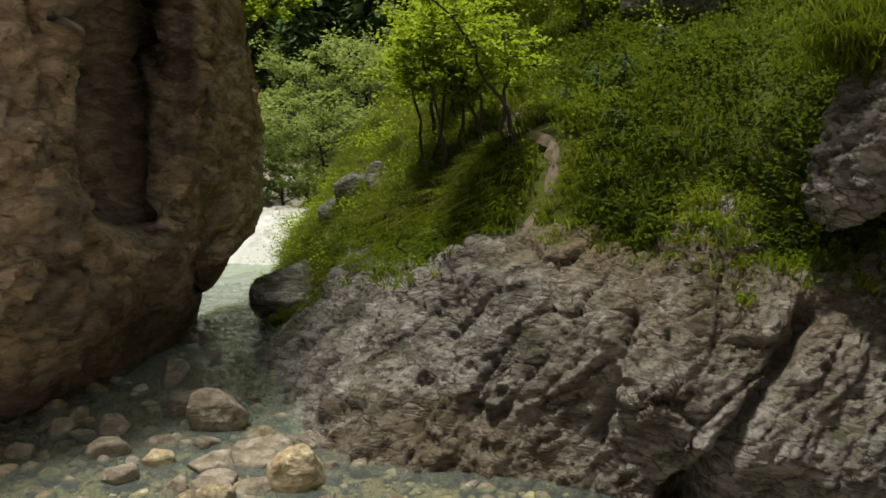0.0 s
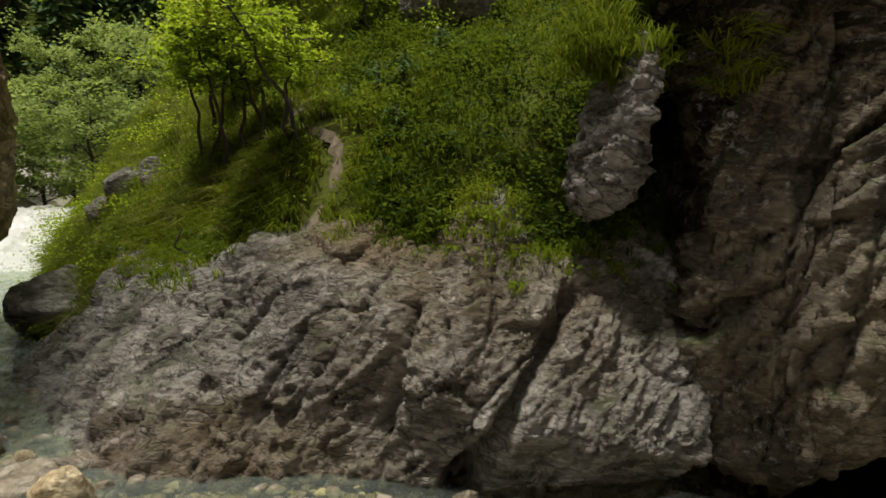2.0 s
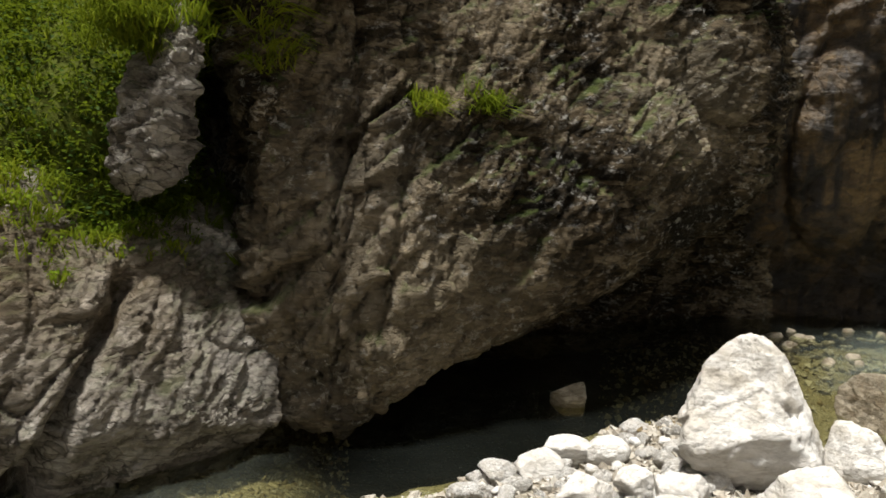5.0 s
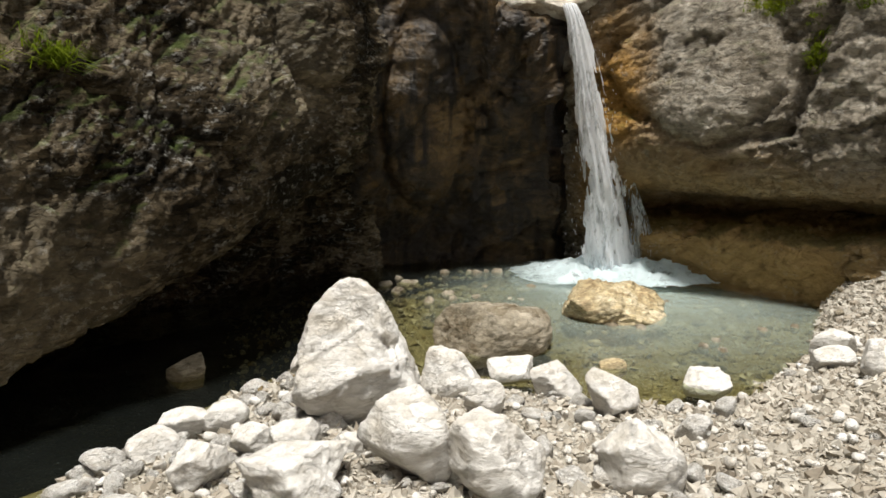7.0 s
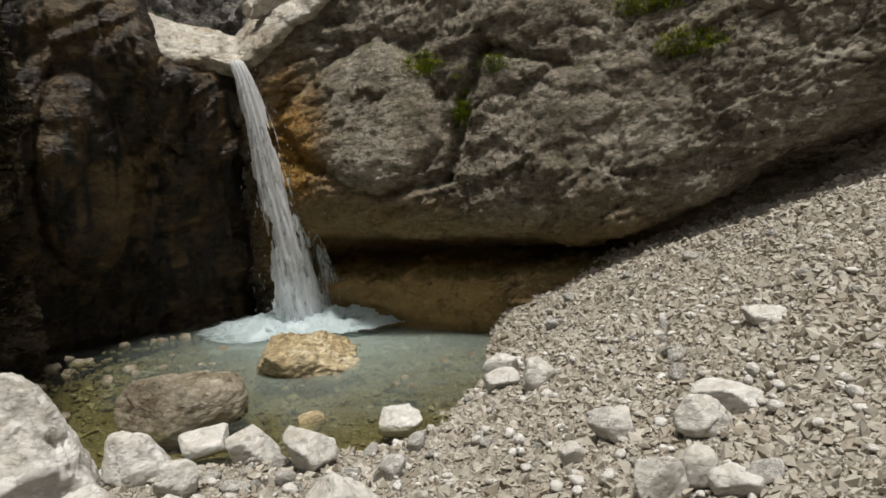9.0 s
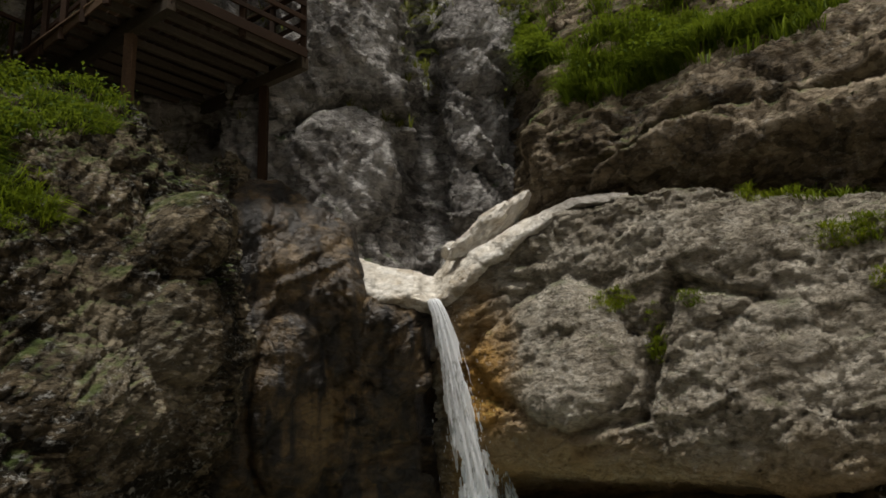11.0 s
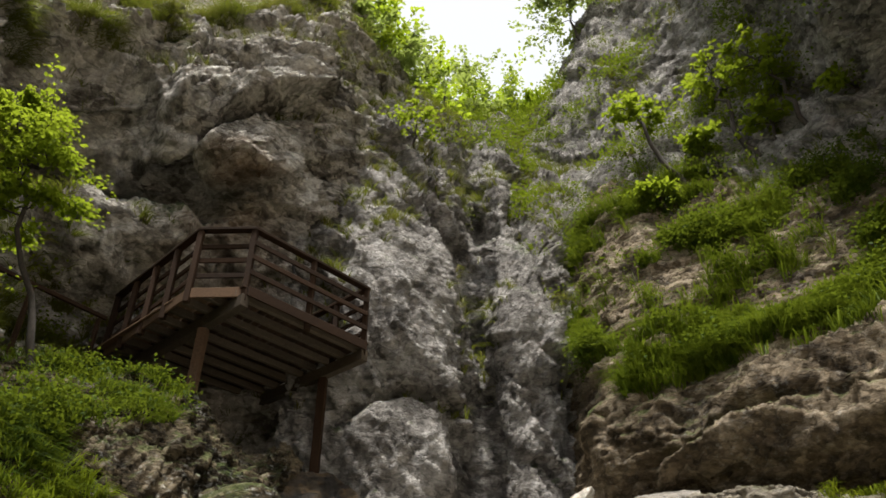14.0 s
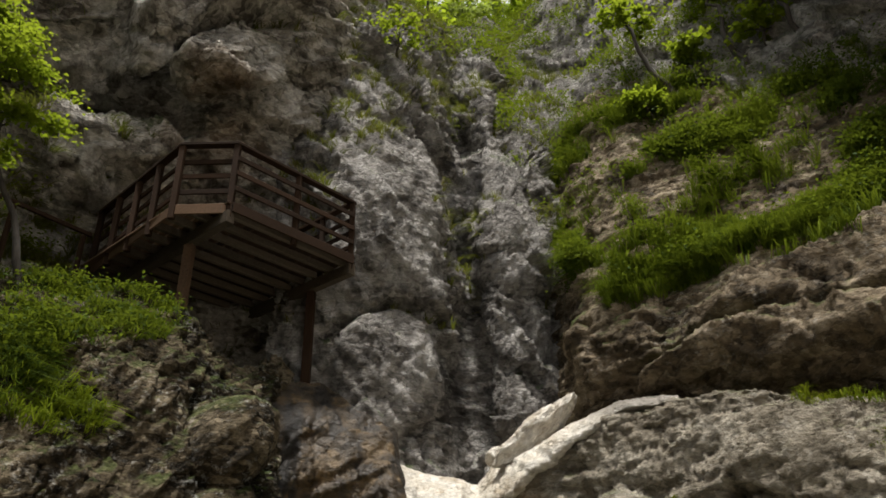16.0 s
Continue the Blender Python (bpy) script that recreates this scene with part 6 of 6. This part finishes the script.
pts, nrm = scatter("cliff_roof", 120, lambda p, n: smooth(-0.1, 0.25, n[:, 2]) * smooth(60, 56, azd(p)[0]) * smooth(7.8, 8.4, p[:, 2]) * smooth(10.4, 9.8, p[:, 2]), rs)
herbs("bushes", pts, nrm, 80, 0.045, 0.2, ASH, "yellow-green bushes on the bank behind the platform", rs, "bushes")


def on_face(face, x, y):
    P = FACES[face][0].reshape(-1, 3)
    return P[np.argmin((P[:, 0] - x) ** 2 + (P[:, 1] - y) ** 2)]


# trees: bearing, distance, foot, height, crown
T = dict(bark=BARK)
BEECHES = [(-1.6, 10.8, 2.0, 0.5, 0.0), (-0.4, 11.0, 2.2, 0.6, -0.1), (1.0, 11.6, 2.1, 0.7, -0.2), (0.4, 12.6, 2.6, 0.8, -0.1), (-0.8, 11.8, 2.2, 0.6, 0.0)]
for i, (a, d, h, c, l) in enumerate(BEECHES):
    p = at(a, d, 0)
    tree("beech_tree", Vector(on_face("slope_north", p.x, p.y)) - Vector((0, 0, 0.1)), h, (l, 0.0), c, 0.045, 2400, leafm=BEECH, label="slender young beech with layered bright leaves", seed=40 + i, thick=0.032, start=0.56, boughs=20, layered=0.6, group="beeches on the hillside", **T)
# a grove of thin trunks beside the path: foot, height, lean
GROVE = [(-0.12, 9.2, 2.2, -0.25), (0.08, 8.7, 2.1, -0.3), (0.3, 8.95, 2.0, -0.15), (0.42, 8.8, 1.8, -0.55), (0.55, 8.6, 1.75, -0.6), (0.62, 7.8, 1.5, -0.15), (0.86, 7.65, 1.7, -0.95), (-0.3, 9.6, 2.1, -0.3)]
for i, (x, y, h, l) in enumerate(GROVE):
    tree("beech_tree", Vector(on_face("slope_north", x, y)) - Vector((0, 0, 0.06)), h, (l, 0.1), 0.42, 0.04, 1300, leafm=BEECH, label="thin-stemmed young beech leaning beside the path", seed=240 + i, thick=0.024, start=0.55, boughs=16, layered=0.6, group="beeches on the hillside", **T)
UPPER = [(7, 15.5, 6.9, 2.0, 0.7), (9.5, 14.5, 6.9, 1.6, 0.6), (12, 15.0, 8.2, 2.0, 0.8), (4.5, 17.5, 7.4, 2.4, 0.9), (15, 14.0, 8.0, 1.6, 0.6)]
for i, (a, d, z, h, c) in enumerate(UPPER):
    tree("beech_tree", at(a, d, z - 0.3), h, (0.2, -0.2), c, 0.075, 2800, leafm=BEECH, label="young beech on the upper hillside", seed=60 + i, thick=0.05, start=0.3, layered=0.5, group="beeches on the hillside", **T)
LEANING = [(10.2, 10.6, 1.5, (-0.9, 0.2)), (12.0, 10.8, 1.1, (-0.7, 0.1)), (9.0, 10.4, 0.9, (-0.25, 0.1)), (14.0, 10.9, 1.0, (0.1, 0.0))]
for i, (a, d, h, l) in enumerate(LEANING):
    p = at(a, d, 0)
    tree("beech_tree", Vector(on_face("slope_north", p.x, p.y)) - Vector((0, 0, 0.1)), h, l, 0.45, 0.045, 700, leafm=BEECH, label="thin dark tree leaning from the hillside", seed=50 + i, thick=0.035, start=0.6, boughs=9, layered=0.5, group="leaning trees on the hillside", **T)
WILLOWS = [(-10.5, 24, 0.3, 5.2, 2.0), (-7.6, 25, 0.6, 5.6, 2.1), (-5.2, 24, 1.2, 5.0, 1.9), (-12.6, 26, 0.3, 4.2, 1.8), (-9.0, 22, 0.6, 3.8, 1.5), (-14.5, 25, 0.4, 3.0, 1.5), (-3.5, 27, 2.0, 6.0, 2.2)]
for i, (a, d, z, h, c) in enumerate(WILLOWS):
    tree("willow_tree", at(a, d, z), h, (0.1, 0), c, 0.08, 6000, leafm=WILLOWHAZE, label="pale grey-green willow beside the stream", seed=80 + i, thick=0.06, start=0.12, boughs=20, group="willows along the stream", **T)
tree("beech_tree", at(-16.4, 12.2, 4.0), 0.9, (0.75, 0.0), 0.4, 0.06, 900, leafm=BEECH, label="bright green beech leaning out behind the cliff", seed=95, thick=0.07, start=0.5, layered=0.5, **T)

# trees round the upper gorge
tree("ash_tree", at(52.6, 9.4, 5.75), 4.2, (-0.9, 0.7), 0.72, 0.052, 7000, leafm=ASH, label="slender tree with yellow-green leaves on the grassy ledge", seed=101, thick=0.055, start=0.55, boughs=22, layered=0.2, **T)
RIM = [(72, 15.5, 18.5, 4.5, 1.6), (75, 16.5, 19.2, 5.0, 1.7), (78, 17.0, 18.6, 4.6, 1.6), (80.5, 18, 19.0, 4.2, 1.5), (70, 14.5, 18.6, 3.0, 1.2), (83, 20, 20.5, 4.5, 1.7), (86.5, 24, 24.3, 4.0, 1.8), (89, 25, 24.6, 3.6, 1.8), (91.5, 24.5, 24.2, 3.8, 1.8), (93.5, 23.5, 23.4, 3.2, 1.5), (98.5, 20.5, 25.8, 4.4, 1.5), (101, 20.5, 28, 4.0, 1.4), (84.5, 27, 26, 4.6, 2.0)]
# most rim trees take the pale leaves, which paint distance haze
for i, (a, d, z, h, c) in enumerate(RIM):
    tree("rim_tree", at(a, d, z - 0.3), h, (0.0, 0.2), c, 0.12, 2200, leafm=WILLOWHAZE if i % 3 else BEECH, label="leafy tree on the rim of the gorge", seed=110 + i, thick=0.06, start=0.25, group="trees on the rim", **T)
SLOPE = [(106.0, 15.0, 13.7, 3.2, 0.5, (0.5, 1.2)), (112.5, 15.0, 13.7, 4.0, 0.7, (0.1, 0.5)), (117.5, 14.4, 12.8, 3.8, 0.65, (0.6, 1.1)), (109, 15.2, 14.0, 1.2, 0.4, (0, 0.2)), (121, 14.0, 12.6, 1.8, 0.6, (0, 0)), (104.5, 14.6, 12.4, 1.0, 0.4, (0, 0.3)), (115, 14.8, 13.6, 1.2, 0.5, (0, 0))]
for i, (a, d, z, h, c, l) in enumerate(SLOPE):
    tree("ash_tree", at(a, d, z), h, l, c, 0.09, 850, leafm=ASH, label="small crooked tree with bright leaves on the slope", seed=130 + i, thick=0.08, start=0.66, group="trees on the slope", **T)
tree("shrub", at(80.4, 13.6, 14.6), 1.0, (-0.3, 0.1), 0.6, 0.08, 450, leafm=ASH, label="yellow-green shrub hanging from the cliff", seed=140, thick=0.03, start=0.2, category="shrub", **T)


# far spruces and the wooded mountainside behind the stream
def spruce(name, foot, height, seed, label, group):
    r = np.random.default_rng(seed)
    root = tagged(new(name), label, "tree", group)
    root.location = foot
    t = np.linspace(0, 1, 6)
    trunk = np.stack([0 * t, 0 * t, height * t], 1)
    a = new("trunk", mesh_of("trunk", *tube(trunk, 0.02 * height * (1 - t) + 0.01, 6), BARK))
    a.parent = root
    m = int(34 * height) + 60
    h = r.random(m) ** 0.85
    ang = r.uniform(0, 2 * math.pi, m)
    reach = (1 - h) * height * 0.2 + 0.12
    V, F = [], []
    cs, ds = [], []
    for k in range(3):
        f = (k + 0.6) / 3
        c = np.stack([np.cos(ang) * reach * f, np.sin(ang) * reach * f, height * (0.06 + 0.94 * h) - reach * 0.35 * f * f], 1)
        cs.append(c + r.normal(0, 0.04, c.shape) * height * 0.15)
        ds.append(np.stack([np.cos(ang), np.sin(ang), -0.55 + 0 * ang], 1) + r.normal(0, 0.45, (m, 3)))
    V, F = leaves(np.concatenate(cs), np.concatenate(ds), np.full(3 * m, 0.058 * height ** 0.75), r, 2.0, 0.15)
    b = new("crown", mesh_of("crown", V, F, NEEDLE))
    b.parent = root
    return root


YOUNG = [(11.2, 7.9, 0.5), (9.4, 8.1, 0.42), (10.7, 7.4, 0.34), (14, 8.6, 0.45), (7.3, 8.2, 0.3)]
for i, (a, d, h) in enumerate(YOUNG):
    p = at(a, d, 0)
    spruce("spruce_sapling", Vector(on_face("slope_north", p.x, p.y)), h, 150 + i, "small spruce sapling on the hillside", "spruce saplings")
firs = [spruce("spruce_tree", (0, 0, 0), 11.0, 170, "dark spruce in the wooded valley", "spruces in the valley"), spruce("spruce_tree", (0, 0, 0), 8.0, 171, "dark spruce in the wooded valley", "spruces in the valley")]
spots = [(-19 + 22 * rs.random(), 34 + 46 * rs.random() ** 0.8) for _ in range(66)]
for i, (a, d) in enumerate(spots):
    z = 0.4 + 0.5 * (d - 32)
    m = pose(*at(a, d, z), 0, 0, rs.uniform(0, 360)) @ Matrix.Diagonal((*[rs.uniform(0.75, 1.25)] * 3, 1))
    if i < 2:
        firs[i].matrix_basis = m
    else:
        ob = copy_thing(firs[i % 2], m)
        ob.scale = [rs.uniform(0.75, 1.25)] * 3
sheet("slope_forest", [
    (-40, [(30, 0.0), (40, 4), (60, 14), (90, 32), (150, 75)]),
    (-10, [(30, 0.0), (40, 4), (60, 14), (90, 32), (150, 75)]),
    (12, [(34, 0.0), (42, 5), (60, 15), (90, 34), (150, 75)]),
], 1.2, SOIL, "dark wooded mountainside across the valley", "mountainside", dict(big=1.0, block=0.1, size=3, fine=0.05, seed=4))

# the trail
pts = [on_face("slope_north", v.x, v.y) for v in TRAIL]
line = spline(np.linspace(0, len(pts) - 1, 60), np.arange(len(pts)), np.array(pts))
d = np.gradient(line[:, :2], axis=0)
side = np.stack([-d[:, 1], d[:, 0], 0 * d[:, 0]], 1) / (np.linalg.norm(d, axis=1, keepdims=True) + 1e-9)
u = np.linspace(-1, 1, 9)
P = line[:, None] + side[:, None] * (u[None, :, None] * (0.075 + 0.03 * np.sin(np.arange(60) * 0.9) + 0.025 * np.sin(np.arange(60) * 2.3))[:, None, None])
P[..., 2] += 0.045 - 0.09 * np.abs(u)[None, :] ** 3 + 0.03 * fbm(P.reshape(-1, 3) * 4, 2, seed=1).reshape(60, 9)
tagged(new("trail", mesh_of("trail", P.reshape(-1, 3), grid_faces(60, 9), PATHSOIL)), "narrow bare footpath climbing the hillside", "footpath", kind="structure")
for i, (a, d, w, h) in enumerate([(1.2, 7.05, 0.5, 0.16), (3.2, 7.0, 0.6, 0.14), (4.3, 9.0, 0.3, 0.16), (3.2, 9.6, 0.3, 0.14), (5.9, 8.4, 0.25, 0.1)]):
    p = at(a, d, 0)
    q = on_face("slope_north", p.x, p.y)
    boulder("stone", (q[0], q[1], q[2] - 0.05), (w / 2, w * 0.4, h * 0.6), GREY, "flat pale stone set in the footpath", 400 + i, category="stone", group="stones of the footpath", res=20)

p = at(-3.6, 8.3, 0)
q = on_face("slope_north", p.x, p.y)
root = tagged(new("dead_branch"), "bare dark dead branch standing in the grass", "branch")
root.location = q
for pts in ([(0, 0, -0.05), (0.02, 0, 0.12), (-0.1, 0, 0.22), (-0.2, 0.02, 0.27), (-0.17, 0, 0.36), (-0.13, 0, 0.46)], [(0.01, 0, 0.06), (0.08, 0, 0.18), (0.09, 0.01, 0.33)]):
    pts = spline(np.linspace(0, len(pts) - 1, 20), np.arange(len(pts)), np.array(pts, float))
    ob = new("limb", mesh_of("limb", *tube(pts, np.linspace(0.018, 0.006, 20), 6), BARK))
    ob.parent = root
for i, (a, d, w, h) in enumerate([(-7.5, 12.5, 0.7, 0.4), (-5.8, 11.6, 0.5, 0.35), (-9.3, 12.6, 0.6, 0.35), (17.5, 12.2, 1.4, 0.9), (6.8, 15.5, 2.0, 1.6), (16.3, 9.7, 0.9, 0.7)]):
    p = at(a, d, 0)
    q = on_face("slope_north", p.x, p.y)
    boulder("boulder" if w > 0.35 else "stone", (q[0], q[1], q[2] - h * 0.45), (w / 2, w * 0.45, h * 0.75), GREY, "grey limestone rock showing through the grass", 430 + i, turn=i * 40, category="boulder" if w > 0.35 else "stone", group="rocks on the hillside", res=40)
for a, d, z, r, m, text in ((12.3, 10.0, 4.05, (0.3, 0.25, 0.42), GREY, "pale limestone boulder on the upper hillside"), (16.6, 10.7, 4.35, (1.15, 0.55, 0.5), DARKROCK, "dark overhanging rock above the upper path"), (17.0, 10.0, 3.95, (0.95, 0.3, 0.1), PALE, "pale rock shelf on the upper path")):
    boulder("boulder", at(a, d, z), r, m, text, 450 + int(a), turn=-a, res=40)
